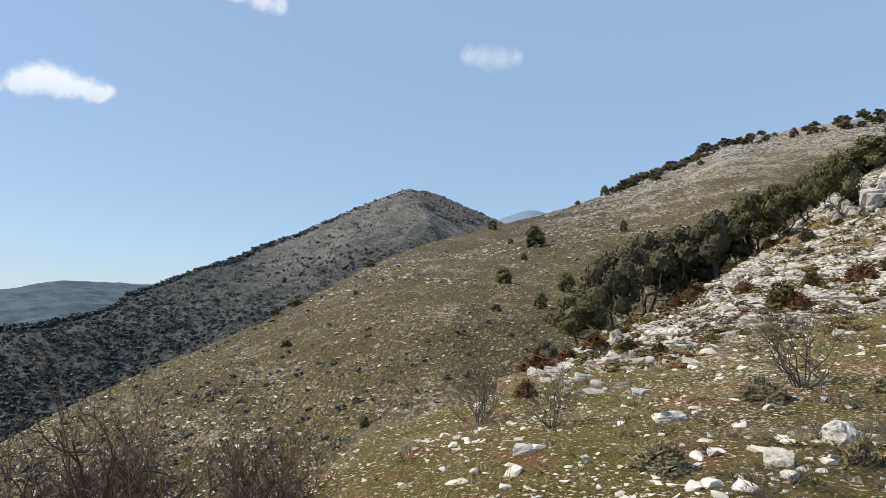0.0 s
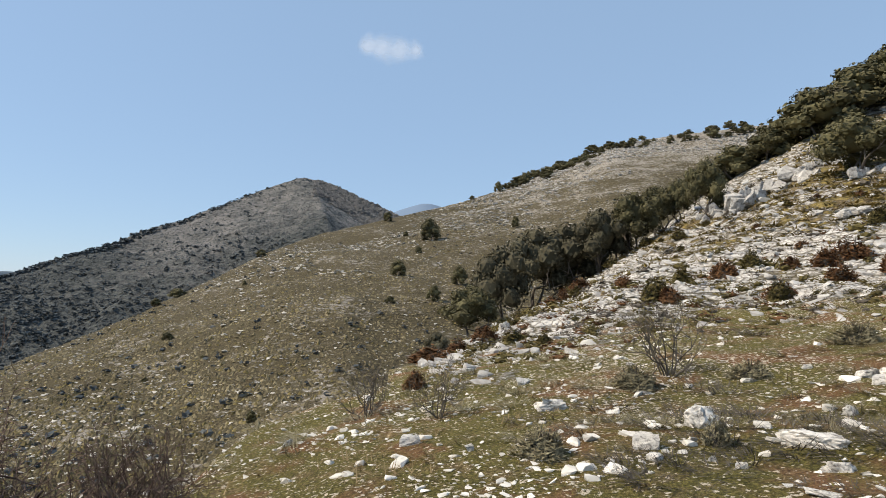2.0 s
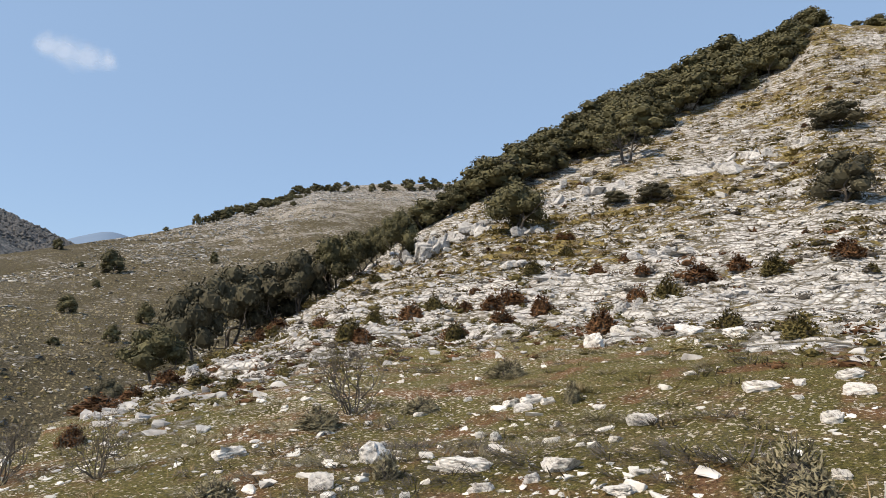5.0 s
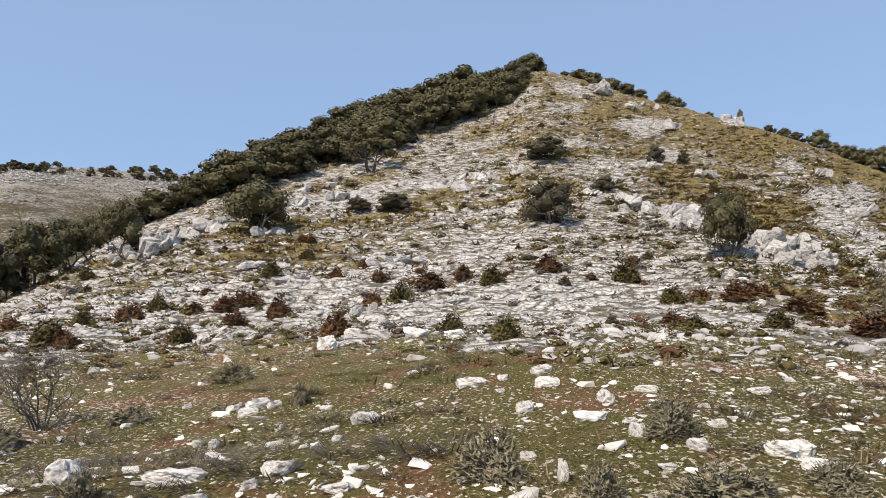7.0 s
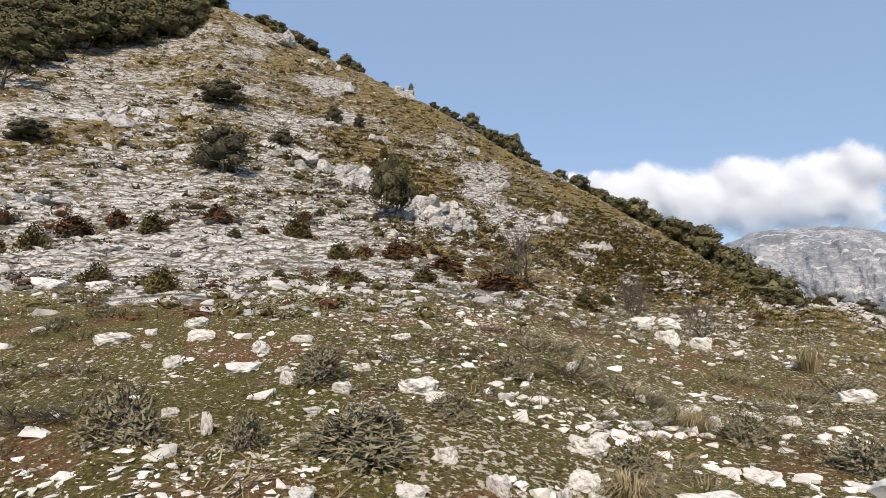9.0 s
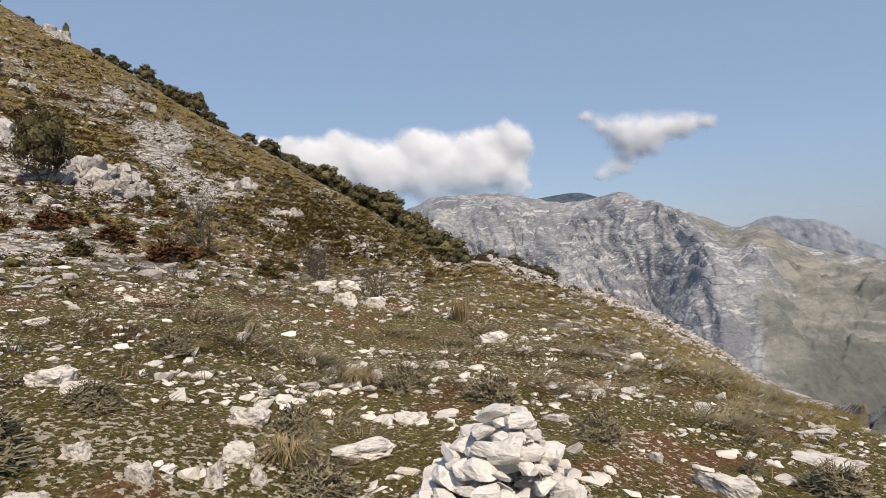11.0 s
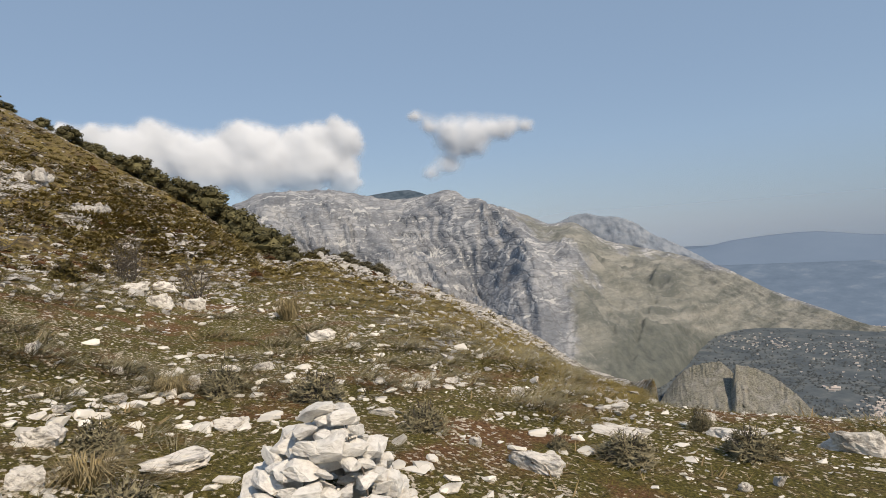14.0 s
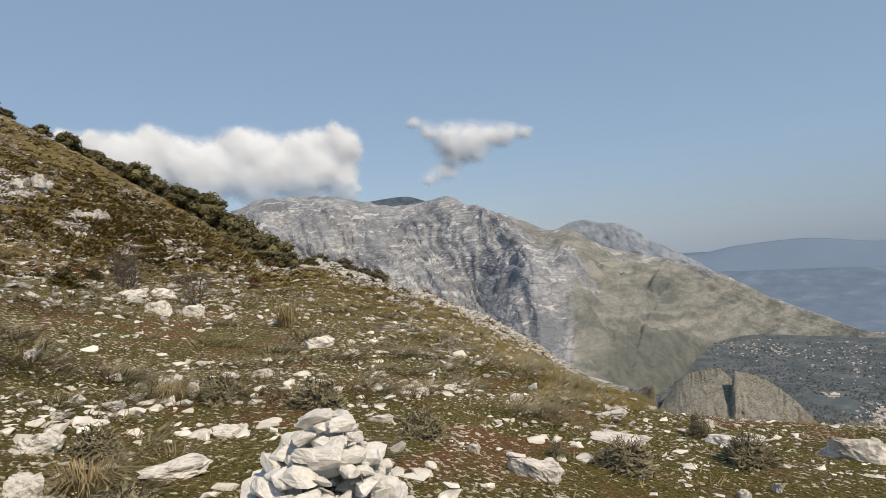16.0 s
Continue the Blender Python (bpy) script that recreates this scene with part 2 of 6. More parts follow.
M_BACK = plain_material("haze_tinted_limestone", [(0.32, (0.15, 0.185, 0.23)), (0.5, (0.23, 0.265, 0.31)), (0.68, (0.30, 0.33, 0.365))], 0.02, 1.0, 9, 0.5, 12.0)
M_HAZE = plain_material("haze_tinted_ridge", [(0.3, (0.15, 0.21, 0.292)), (0.7, (0.165, 0.226, 0.31))], 0.003, 1.0, 5, 0)

# ---------------------------------------------------------------- landform
EYE = (0.37, -0.2, 1.63)


def lattice(ix, iy, seed):
    h = np.sin(ix * 127.1 + iy * 311.7 + seed * 74.7) * 43758.5453
    return h - np.floor(h)


def value_noise(x, y, seed=0.0):
    """Smooth noise from 0 to 1 on numpy arrays."""
    ix, iy = np.floor(x), np.floor(y)
    fx, fy = x - ix, y - iy
    fx, fy = fx * fx * (3 - 2 * fx), fy * fy * (3 - 2 * fy)
    top = lattice(ix, iy, seed) * (1 - fx) + lattice(ix + 1, iy, seed) * fx
    low = lattice(ix, iy + 1, seed) * (1 - fx) + lattice(ix + 1, iy + 1, seed) * fx
    return top * (1 - fy) + low * fy


def fractal(x, y, seed=0.0, octaves=4, gain=0.5):
    total, size, weight = 0.0, 1.0, 0.0
    for n in range(octaves):
        total = total + size * (value_noise(x * 2.03**n, y * 2.03**n, seed + n) - 0.5)
        weight, size = weight + size, size * gain
    return 2 * total / weight


def curve(az, rows, column):
    """A smooth line through the column of the rows (bearing, ...), by bearing in degrees (clockwise from +y)."""
    xs = np.array([r[0] for r in rows], float)
    ys = np.array([r[column] for r in rows], float)
    d = np.diff(ys) / np.diff(xs)
    s = np.zeros_like(ys)
    s[1:-1] = np.where(d[:-1] * d[1:] > 0, 2 * d[:-1] * d[1:] / (d[:-1] + d[1:] + 1e-12), 0.0)
    s[0], s[-1] = d[0], d[-1]
    az = np.clip(az, xs[0], xs[-1])
    k = np.clip(np.searchsorted(xs, az, side="right") - 1, 0, len(xs) - 2)
    h = xs[k + 1] - xs[k]
    t = (az - xs[k]) / h
    return ((2 * t**3 - 3 * t**2 + 1) * ys[k] + (t**3 - 2 * t**2 + t) * h * s[k]
            + (-2 * t**3 + 3 * t**2) * ys[k + 1] + (t**3 - t**2) * h * s[k + 1])


# bearing, slope of the meadow, distance at which it ends
MEADOW = [(-180, -0.06, 9), (-90, -0.10, 7), (-40, -0.12, 6), (-15, -0.05, 8.0), (-11.8, -0.04, 9.8), (-7.5, -0.025, 11.3), (-2.5, -0.002, 11.6),
          (2.7, 0.01, 12.8), (15, 0.042, 15), (23, 0.06, 16.6), (37, 0.088, 20), (50, 0.12, 16), (63, 0.155, 11.8), (75, 0.165, 11), (87, 0.145, 12.7), (98, 0.107, 14),
          (108, 0.06, 16), (120, 0.045, 14), (130, 0.015, 10.5), (140, -0.015, 8.6), (148, -0.035, 8.3), (162, -0.047, 8.7), (180, -0.05, 10)]
# bearing, distance and rise (degrees) of the rocky hill's crest
CREST = [(1.8, 14, -6.6), (5.5, 26, -5.9), (8.1, 42, -4.5), (14.3, 62, -1.6), (19.3, 66, 0.9), (23.4, 70, 4.0), (27, 73, 6.6), (30, 76, 9.0), (36.8, 74, 12.3), (42.4, 85, 15.7),
         (47.4, 95, 18.0), (52.6, 103, 20.5), (58, 110, 22.0), (63.2, 113, 23.0), (65.6, 114, 24.2), (68.5, 114, 23.6), (71, 113, 22.7), (74, 112, 21.6), (77.3, 110, 20.4), (80, 108, 19.45), (84, 106, 17.6),
         (88.4, 106, 15.3), (92.4, 106, 12.8), (95.5, 107, 11.3), (98.6, 108, 9.5), (103.6, 105, 6.6), (108.3, 98, 3.6), (110.7, 92, 1.4), (114.3, 82, -1.0), (116.9, 74, -0.3), (120.4, 69, -1.35), (124, 64, -2.8), (127.3, 58, -3.9), (132.2, 49, -6.2),
         (137, 39, -9.2), (139.8, 33, -11.6), (143.5, 26, -13.7), (147, 14, -14.8)]


def polar(x, y):
    dx, dy = x - EYE[0], y - EYE[1]
    return np.degrees(np.arctan2(dx, dy)), np.hypot(dx, dy)


def ground_base(az, d):
    """Height of the meadow and of the rocky hill that rises from it."""
    slope, d1 = curve(az, MEADOW, 1), curve(az, MEADOW, 2)
    z1 = slope * d1
    d2 = curve(az, CREST, 1)
    z2 = EYE[2] + d2 * np.tan(np.radians(curve(az, CREST, 2)))
    out = np.clip(np.maximum((1.8 - az) / 3.0, (az - 146.5) / 3.0), 0, 1)
    d2, z2 = d2 * (1 - out) + 40 * out, z2 * (1 - out) - 24 * out
    d2 = np.maximum(d2, d1 + 1.0)
    t = np.clip((d - d1) / (d2 - d1), 0, 1)
    power = 1 + 0.7 * np.clip((az - 10) / 22, 0, 1) * np.clip((114 - az) / 12, 0, 1)
    rise = z1 + (z2 - z1) * np.maximum(t, 1e-6) ** power
    past = np.maximum(d - d2, 0)
    fall = np.where(z2 > -10, z2 - 0.12 * past - 0.5 * np.maximum(past - 8, 0), z2 - 0.55 * past)
    z = np.where(d < d1, slope * d, np.where(d < d2, rise, fall))
    w = np.clip(d1 * 0.12, 0.3, 2.0)
    k = np.clip(1 - np.abs(d - d1) / w, 0, 1)
    turn = (z2 - z1) / (d2 - d1) * (power < 1.2) - slope * (power < 1.2)
    z = z + turn * w * k * k * 0.25
    return np.maximum(z, -620.0), t


def ground_z(x, y, relief=1.0):
    az, d = polar(x, y)
    z, t = ground_base(az, d)
    hill = np.clip((d - 9) / 14, 0, 1) * np.clip((az - 6) / 10, 0, 1) * np.clip((148 - az) / 20, 0, 1)
    small = fractal(x * 0.9, y * 0.9, 3, 3) * 0.07 + fractal(x * 0.22, y * 0.22, 9, 2) * 0.10 * np.clip((d - 2) / 6, 0, 1)
    ledge = fractal(x * 0.11, y * 0.11, 21, 4, 0.55)
    up = z + ledge * 1.2
    step = up / 1.1
    stair = (np.floor(step) + np.clip((step - np.floor(step)) * 2.6 - 1.2, 0, 1)) * 1.1 - up
    fold = fractal(x * 0.35, y * 0.35, 45, 3)
    bed = (z + fold * 0.5 + ledge * 0.4) / 0.42
    slab = (np.floor(bed) + np.clip((bed - np.floor(bed)) * 3.0 - 1.6, 0, 1)) * 0.42 - bed * 0.42
    rough = slab * 0.55 * np.clip((d - 12) / 12, 0, 1) + ledge * 0.9 * np.clip((d - 14) / 25, 0.1, 1) + stair * 0.55 * np.clip((d - 10) / 10, 0, 1) + fractal(x * 0.55, y * 0.55, 31, 3) * 0.25
    return z + relief * (small * np.clip(1.5 - d / 40, 0.3, 1) + rough * hill * np.clip(1.15 - t * 0.55, 0.4, 1))


# Landforms beyond: bearing, distance and rise of the foot, distance and rise of the crest
BROWN = [(-62, 40, -24, 105, -22), (-45, 42, -24, 115, -15), (-36.3, 45, -24, 130, -10.2), (-29, 48, -24, 150, -6.5), (-19.8, 52, -22, 180, -2.65), (-14.2, 55, -20, 215, 0.25),
         (-6.8, 58, -17, 260, 4.1), (-2.2, 60, -15, 300, 5.65), (2.4, 70, -13, 328, 6.8), (9, 90, -9, 380, 8.4), (14.8, 110, -6, 430, 10.25), (18.6, 125, -4, 455, 11.7), (23, 150, -1, 480, 13.25),
         (29.5, 200, 3, 505, 13.8), (34, 230, 5, 515, 13.9), (45, 260, 6, 560, 12), (60, 260, 6, 600, 8)]
GREY = [(-70, 700, -20, 1100, -8), (-45, 700, -18, 1000, -2.6), (-36.7, 700, -16, 1000, -1.85), (-31.3, 710, -15, 1050, -1.2), (-27.4, 720, -14, 1150, 0.9), (-20.9, 760, -11, 1250, 3.6), (-13.4, 820, -6, 1350, 6.75),
        (-9.4, 860, -3, 1420, 8.6), (-6.9, 880, -2, 1460, 9.65), (-5.1, 900, -1, 1470, 10.1), (-2.8, 900, 0, 1480, 9.7), (2.4, 920, 1, 1520, 7.55), (9, 950, 1, 1560, 4), (20, 1000, 0, 1600, 2)]
FAR_HILL = [(-75, 1600, -10, 2600, -3), (-45, 1500, -8, 2600, -0.6), (-36.9, 1500, -7, 2600, 0.8), (-32.6, 1500, -6, 2600, 1.6), (-26.6, 1500, -5, 2650, 1.35), (-20, 1500, -5, 2700, -1.5)]
FAR_TIP = [(-2, 1900, 3, 2400, 5), (3.9, 1900, 3, 2400, 7.75), (5.9, 1900, 3, 2400, 8.25), (7.5, 1900, 3, 2400, 7.9), (12, 1900, 3, 2400, 5)]
MASSIF = [(92, 1700, -16, 3600, -4), (104, 1700, -16, 3600, 1.0), (110.8, 1700, -16, 3600, 4.8), (113, 1700, -16, 3600, 5.55), (117.8, 1700, -16, 3600, 5.5), (120.8, 1700, -16, 3650, 4.95), (124.5, 1700, -16, 3680, 4.3),
          (126.3, 1700, -16, 3640, 4.45), (128.4, 1700, -16, 3600, 4.85), (129.4, 1700, -16, 3580, 4.55), (130.5, 1700, -16, 3550, 3.75), (132.8, 1700, -16, 3520, 3.15), (135.3, 1720, -15.5, 3480, 2.4), (137.7, 1750, -16, 3460, 1.4), (139.4, 1800, -15.5, 3450, 1.35),
          (142.3, 1950, -15.0, 3550, -0.3), (146.8, 2250, -13.0, 3700, -1.5), (148.5, 2500, -11.5, 3680, -2.0), (149.8, 2800, -10.2, 3640, -2.5), (151.3, 3050, -9.4, 3560, -3.0), (153, 3150, -9.0, 3520, -3.9), (155.2, 3180, -8.9, 3460, -5.15), (158.9, 3180, -8.8, 3370, -6.7), (161.3, 3160, -8.8, 3300, -7.7), (164, 3120, -9.0, 3260, -8.3)]
BACK_RIDGE = [(133, 3950, -7, 4150, 0.2), (137.5, 3950, -7, 4150, 1.0), (139.2, 3950, -7, 4150, 1.75), (140.7, 3950, -7, 4150, 2.05), (142, 3950, -7, 4150, 1.75), (143.3, 3950, -7, 4150, 1.6), (144.9, 3950, -7, 4150, 1.0), (146.2, 3950, -7, 4150, 0.0), (148.3, 3950, -7, 4150, -1.1), (150.5, 3950, -7, 4150, -2.5), (153, 3950, -8, 4150, -4.5)]
BLUE_TIP = [(118, 3900, 3, 4200, 3.5), (121.5, 3900, 3, 4200, 4.8), (125, 3900, 3, 4200, 5.15), (127, 3900, 3, 4200, 4.6), (130, 3900, 3, 4200, 3)]
GORGE_WEST = [(145.8, 1750, -15.5, 1850, -15.2), (146.8, 1750, -16, 2050, -13.2), (148.7, 1750, -16.5, 2100, -11.35), (150.9, 1750, -16.5, 2120, -10.9), (152.1, 1750, -16.5, 2060, -11.9), (152.7, 1750, -16.5, 1850, -15)]
GORGE_EAST = [(151.6, 1750, -16.5, 1900, -14.5), (152.3, 1750, -16.5, 2000, -11.1), (153.9, 1750, -16.5, 2020, -11.45), (156.2, 1720, -17, 1960, -12.9), (158.1, 1700, -17, 1860, -14.9), (160, 1690, -17, 1750, -16.6)]
PLAIN = [(88, 1300, -23, 3300, -7.95), (200, 1300, -23, 3300, -7.95)]
FAR_PLAIN = [(88, 3290, -8.0, 4800, -1.3), (200, 3290, -8.0, 4800, -1.3)]
HAZE_RIDGE = [(120, 4300, -4, 4700, -2), (149.7, 4300, -3, 4700, -1.5), (152.7, 4300, -3, 4700, -0.95), (158, 4300, -3, 4700, -0.6), (163, 4300, -3, 4700, -1.1), (172, 4300, -3, 4700, -0.7), (200, 4300, -3, 4700, -1)]


def form_points(rows, az, s, rough, size, seed, bulge=0.0, spur=None, crag=0.0):
    """Points of a landform at bearings az and shares s from foot (0) over the crest (1) and down behind (to 1.5)."""
    d0, e0, d1, e1 = (curve(az, rows, n) for n in (1, 2, 3, 4))
    z0, z1 = EYE[2] + d0 * np.tan(np.radians(e0)), EYE[2] + d1 * np.tan(np.radians(e1))
    d = d0 + (d1 - d0) * s
    t = np.clip(s, 0, 1)
    z = z0 + (z1 - z0) * (t + bulge * np.sin(np.pi * t)) - np.maximum(s - 1, 0) * np.maximum(z1 - z0, 0.35 * d1) * 1.1
    x, y = EYE[0] + d * np.sin(np.radians(az)), EYE[1] + d * np.cos(np.radians(az))
    fade = np.clip((1.0 - np.abs(t - 0.5) * 2) * 2.5, 0.0, 1)
    rough = rough * np.clip((160 - az) / 14, 0.12, 1)
    bumps = fractal(x / size, y / size, seed, 6, 0.55)
    ridges = 1 - 2 * np.abs(fractal(x / size * 0.7 + 7, y / size * 0.7, seed + 40, 5, 0.5))
    z = z + rough * (fade * (0.5 * bumps + 0.45 * (ridges - 0.6)) + 0.0) + 0.10 * np.minimum(rough, 70.0) * fractal(x / size * 6, y / size * 6, seed + 3, 4, 0.6)
    if spur is not None:
        z = z + spur(az, t)
    if crag > 0:
        u = az * d1 * 0.01745
        faces = 1 - 2.2 * np.abs(fractal(u / size * 3.2 + z / size * 0.9, z / size * 4.5, seed + 60, 6, 0.6))
        faces = faces + 0.4 * fractal(u / size * 6.0, z / size * 8, seed + 66, 4, 0.6)
        if spur is not None:
            crag = crag * np.clip((139 - az) / 5, 0.15, 1)
        d = d - crag * faces * np.clip(t * 6, 0, 1) * np.clip((1.02 - t) * 8, 0.25, 1)
        z = z + crag * 0.65 * (np.abs(fractal(u / size * 7, t * 2.0, seed + 70, 4, 0.6)) - 0.12) * np.clip(t * 4 - 2.6, 0, 1)
        x, y = EYE[0] + d * np.sin(np.radians(az)), EYE[1] + d * np.cos(np.radians(az))
    return x, y, z


def grid_mesh(name, x, y, z, mat):
    rows, cols = x.shape
    me = bpy.data.meshes.new(name)
    co = np.stack([x, y, z], -1).reshape(-1, 3)
    i = np.arange(rows * cols).reshape(rows, cols)
    quads = np.stack([i[:-1, :-1], i[:-1, 1:], i[1:, 1:], i[1:, :-1]], -1).reshape(-1, 4)
    fill(me, co, quads)
    me.materials.append(mat)
    return me


def fill(me, co, faces):
    n, k = faces.shape
    me.vertices.add(len(co))
    me.vertices.foreach_set("co", np.ascontiguousarray(co, np.float32).ravel())
    me.loops.add(n * k)
    me.loops.foreach_set("vertex_index", np.ascontiguousarray(faces, np.int32).ravel())
    me.polygons.add(n)
    me.polygons.foreach_set("loop_start", np.arange(0, n * k, k, dtype=np.int32))
    me.polygons.foreach_set("use_smooth", np.ones(n, bool))
    me.update(calc_edges=True)
    me.validate()


def landform(name, rows, mat, label, category, rough, size, seed, across=300, along=120, bulge=0.0, spur=None, kind="structure", share=None, crag=0.0):
    az = np.linspace(rows[0][0], rows[-1][0], across)[None, :]
    s = np.concatenate([np.linspace(0, 1, along), [1.03, 1.1, 1.25, 1.5]])[:, None]
    az, s = np.broadcast_arrays(az, s)
    x, y, z = form_points(rows, az, s, rough, size, seed, bulge, spur, crag)
    me = grid_mesh(name, x, y, z, mat)
    if share is not None:
        me.attributes.new("green_share", "FLOAT", "POINT").data.foreach_set("value", np.ascontiguousarray(share(az, s), np.float32).ravel())
    return tagged(new(name, me), label, category, kind=kind)


# patches of bare limestone on the grassy flank: bearing, rise, half length, half width and slant in degrees
BARE_PATCHES = [(70.5, 15.3, 4.5, 1.3, -35), (76, 11.6, 5, 1.6, -33), (82, 8.3, 5, 1.7, -30), (87, 5.6, 4, 1.2, -28), (74.8, 18.6, 2.0, 1.4, -20), (77, 16.6, 1.6, 0.8, -30),
                (82.6, 18.2, 1.0, 0.5, -20), (69, 22.4, 2.4, 0.7, -20), (89.5, 10.0, 2.4, 1.6, -40), (92.3, 6.5, 2.4, 2.2, -35), (86.6, 14.2, 1.2, 0.5, -25), (95, 7.0, 1.7, 0.8, -40),
                (98.6, 4.2, 1.6, 0.9, -40), (102.4, 2.0, 1.2, 0.8, -40), (106.5, 1.2, 1.5, 0.7, -45), (91, 11.8, 1.5, 0.5, -35)]


def grass_field(az, x, y, z):
    """Share of grass on the hill, 0 bare limestone to 1 closed grass."""
    d = np.hypot(x - EYE[0], y - EYE[1])
    el = np.degrees(np.arctan2(z - EYE[2], d))
    wander = 1.2 * fractal(x * 0.10, y * 0.10, 61, 3)
    east = np.clip((az - (88 - 1.05 * el) + 4 * wander) / 7, 0, 1)
    field = 0.45 + 0.22 * east + 0.34 * fractal(x * 0.12, y * 0.12 + z * 0.2, 63, 4) - 0.08 * np.clip((9 - el) / 6, 0, 1) * (1 - east)
    for a, e, long, wide, slant in BARE_PATCHES:
        c, k = math.cos(math.radians(slant)), math.sin(math.radians(slant))
        u, v = (az - a) * c + (el - e) * k, (el - e) * c - (az - a) * k
        field = field - 0.45 * np.clip(1.3 - np.hypot(u / long, v / wide) + 0.4 * wander, 0, 1) * east
    spur = np.clip((az - 112) / 8, 0, 1)
    crown = np.clip((d / np.maximum(curve(az, CREST, 1), 1) - 0.72) / 0.2, 0, 1)
    return np.clip(field - spur * (0.08 + 0.55 * crown) * np.clip((d - 14) / 10, 0, 1), 0, 1)


def ground_sheet():
    az = np.concatenate([np.arange(-180, -45, 3.0), np.arange(-45, 4, 0.8), np.arange(4, 148, 0.22), np.arange(148, 170, 0.5), np.arange(170, 180.1, 2.0)])[None, :]
    d = np.concatenate([[0.0], 0.4 * 1.03 ** np.arange(0, 115), 12 * 1.0105 ** np.arange(0, 222), 123 * 1.04 ** np.arange(0, 14), [260, 330, 450, 600, 900, 1300, 1900, 2800, 4000, 4900]])[:, None]
    az, d = np.broadcast_arrays(az, d)
    x, y = EYE[0] + d * np.sin(np.radians(az)), EYE[1] + d * np.cos(np.radians(az))
    z = ground_z(x, y)
    me = grid_mesh("ground", x, y, z, M_TURF)
    edge = curve(az, MEADOW, 2) * (1.0 + 0.45 * fractal(x * 0.4, y * 0.4, 77, 4))
    side = np.clip((az - 2) / 6, 0, 1) * np.clip((150 - az) / 8, 0, 1)
    hill = np.clip((d - edge) / (0.6 * edge) + 0.5, 0, 1) * side
    cover = grass_field(az, x, y, z)
    for name, value in (("hill_share", hill), ("grass_cover", cover)):
        me.attributes.new(name, "FLOAT", "POINT").data.foreach_set("value", np.ascontiguousarray(value, np.float32).ravel())
    return tagged(new("ground", me), "stony mountain meadow rising to a limestone hill", "ground", kind="structure")


def massif_spur(az, t):
    """A buttress that runs down from the highest crag, gullies in the wall beside it, and ribs along the spur."""
    line = np.interp(t, [0.0, 0.12, 0.35, 0.6, 1.0], [139.5, 136.6, 136.2, 135.4, 129.0])
    off = az - line
    ridge = np.where(off < 0, np.exp(off / 4.0), np.exp(-off / 5.5))
    hollow = np.exp(-((off + 5.5) / 3.2) ** 2)
    wall = np.sin(np.pi * np.clip(t, 0, 1)) ** 0.7
    slant = az * 0.6 + 6.0 * t + 1.7 * fractal(az * 0.22, t * 3.5, 91, 4)
    gully = 1 - np.abs(fractal(slant, t * 0.7, 93, 4, 0.55)) * 3.2
    fine = 1 - np.abs(fractal(slant * 3.1, t * 2.0, 95, 3, 0.55)) * 3.0
    west = np.clip((136 - az) / 3 + 0.35, 0.2, 1)
    across = t * 7.0 + az * 0.16 + 0.5 * fractal(az * 0.25, t * 2.0, 97, 3)
    rib = (1 - np.abs(fractal(across, az * 0.10, 98, 4, 0.5)) * 3.0) * np.clip((az - 136) / 3, 0, 1)
    crease = (1 - np.abs(fractal(az * 0.9 - t * 5.0, t * 1.5, 99, 4, 0.55)) * 3.0) * np.clip((az - 136) / 3, 0, 1)
    return (170 * ridge - 150 * hollow) * wall + wall * (west * (34 * gully + 17 * fine) + 42 * np.clip((156 - az) / 8, 0.1, 1) * rib + 12 * crease)


def grey_spur(az, t):
    off = az + 5.0 - 3.0 * (1 - t)
    return 40 * np.where(off < 0, np.exp(off / 6.0), np.exp(-off / 2.2)) * np.sin(np.pi * np.clip(t, 0, 1))


def massif_green(az, s):
    """0 bare wall, 1 grassy spur, 2 scrub at the foot."""
    line = np.interp(s, [0.0, 0.12, 0.35, 0.6, 1.0], [139.5, 136.6, 136.2, 135.4, 129.0])
    line = line + 1.1 * fractal(s * 7, az * 0.5, 111, 4) + 1.5
    slope = np.clip((az - line) / 6.0, 0, 1) * (1 - 0.55 * np.clip((s - 0.82) / 0.15, 0, 1))
    return slope + np.clip((0.40 - s) / 0.30, 0, 1) * np.clip((az - 138) / 3, 0, 1) * np.clip((151 - az) / 3, 0, 1)


ground = ground_sheet()
landform("brown_hillside", BROWN, M_BROWN, "brown tussock-covered hillside with scattered stones", "hillside", 6.0, 60, 5, 320, 120, share=lambda az, s: 0.16 - 0.12 * np.clip((az - 4) / 18, 0, 1) * np.clip((s - 0.35) / 0.4, 0, 1))
landform("grey_mountain", GREY, M_GREY, "grey scrub-covered mountain with a rounded top", "mountain", 60.0, 330, 8, 320, 130, 0.0, grey_spur, share=lambda az, s: 0.04 + 0.30 * np.clip((-15 - az) / 13, 0, 1) + 0.22 * np.clip((0.55 - s) / 0.4, 0, 1))
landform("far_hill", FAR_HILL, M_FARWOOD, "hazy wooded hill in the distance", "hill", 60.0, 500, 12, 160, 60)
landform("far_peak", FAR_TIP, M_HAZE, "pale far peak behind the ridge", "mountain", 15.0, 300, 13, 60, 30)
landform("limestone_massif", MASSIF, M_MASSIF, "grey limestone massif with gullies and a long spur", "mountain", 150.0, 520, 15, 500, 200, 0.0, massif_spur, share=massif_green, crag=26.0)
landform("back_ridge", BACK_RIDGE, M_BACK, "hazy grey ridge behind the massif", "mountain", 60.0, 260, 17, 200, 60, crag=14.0)
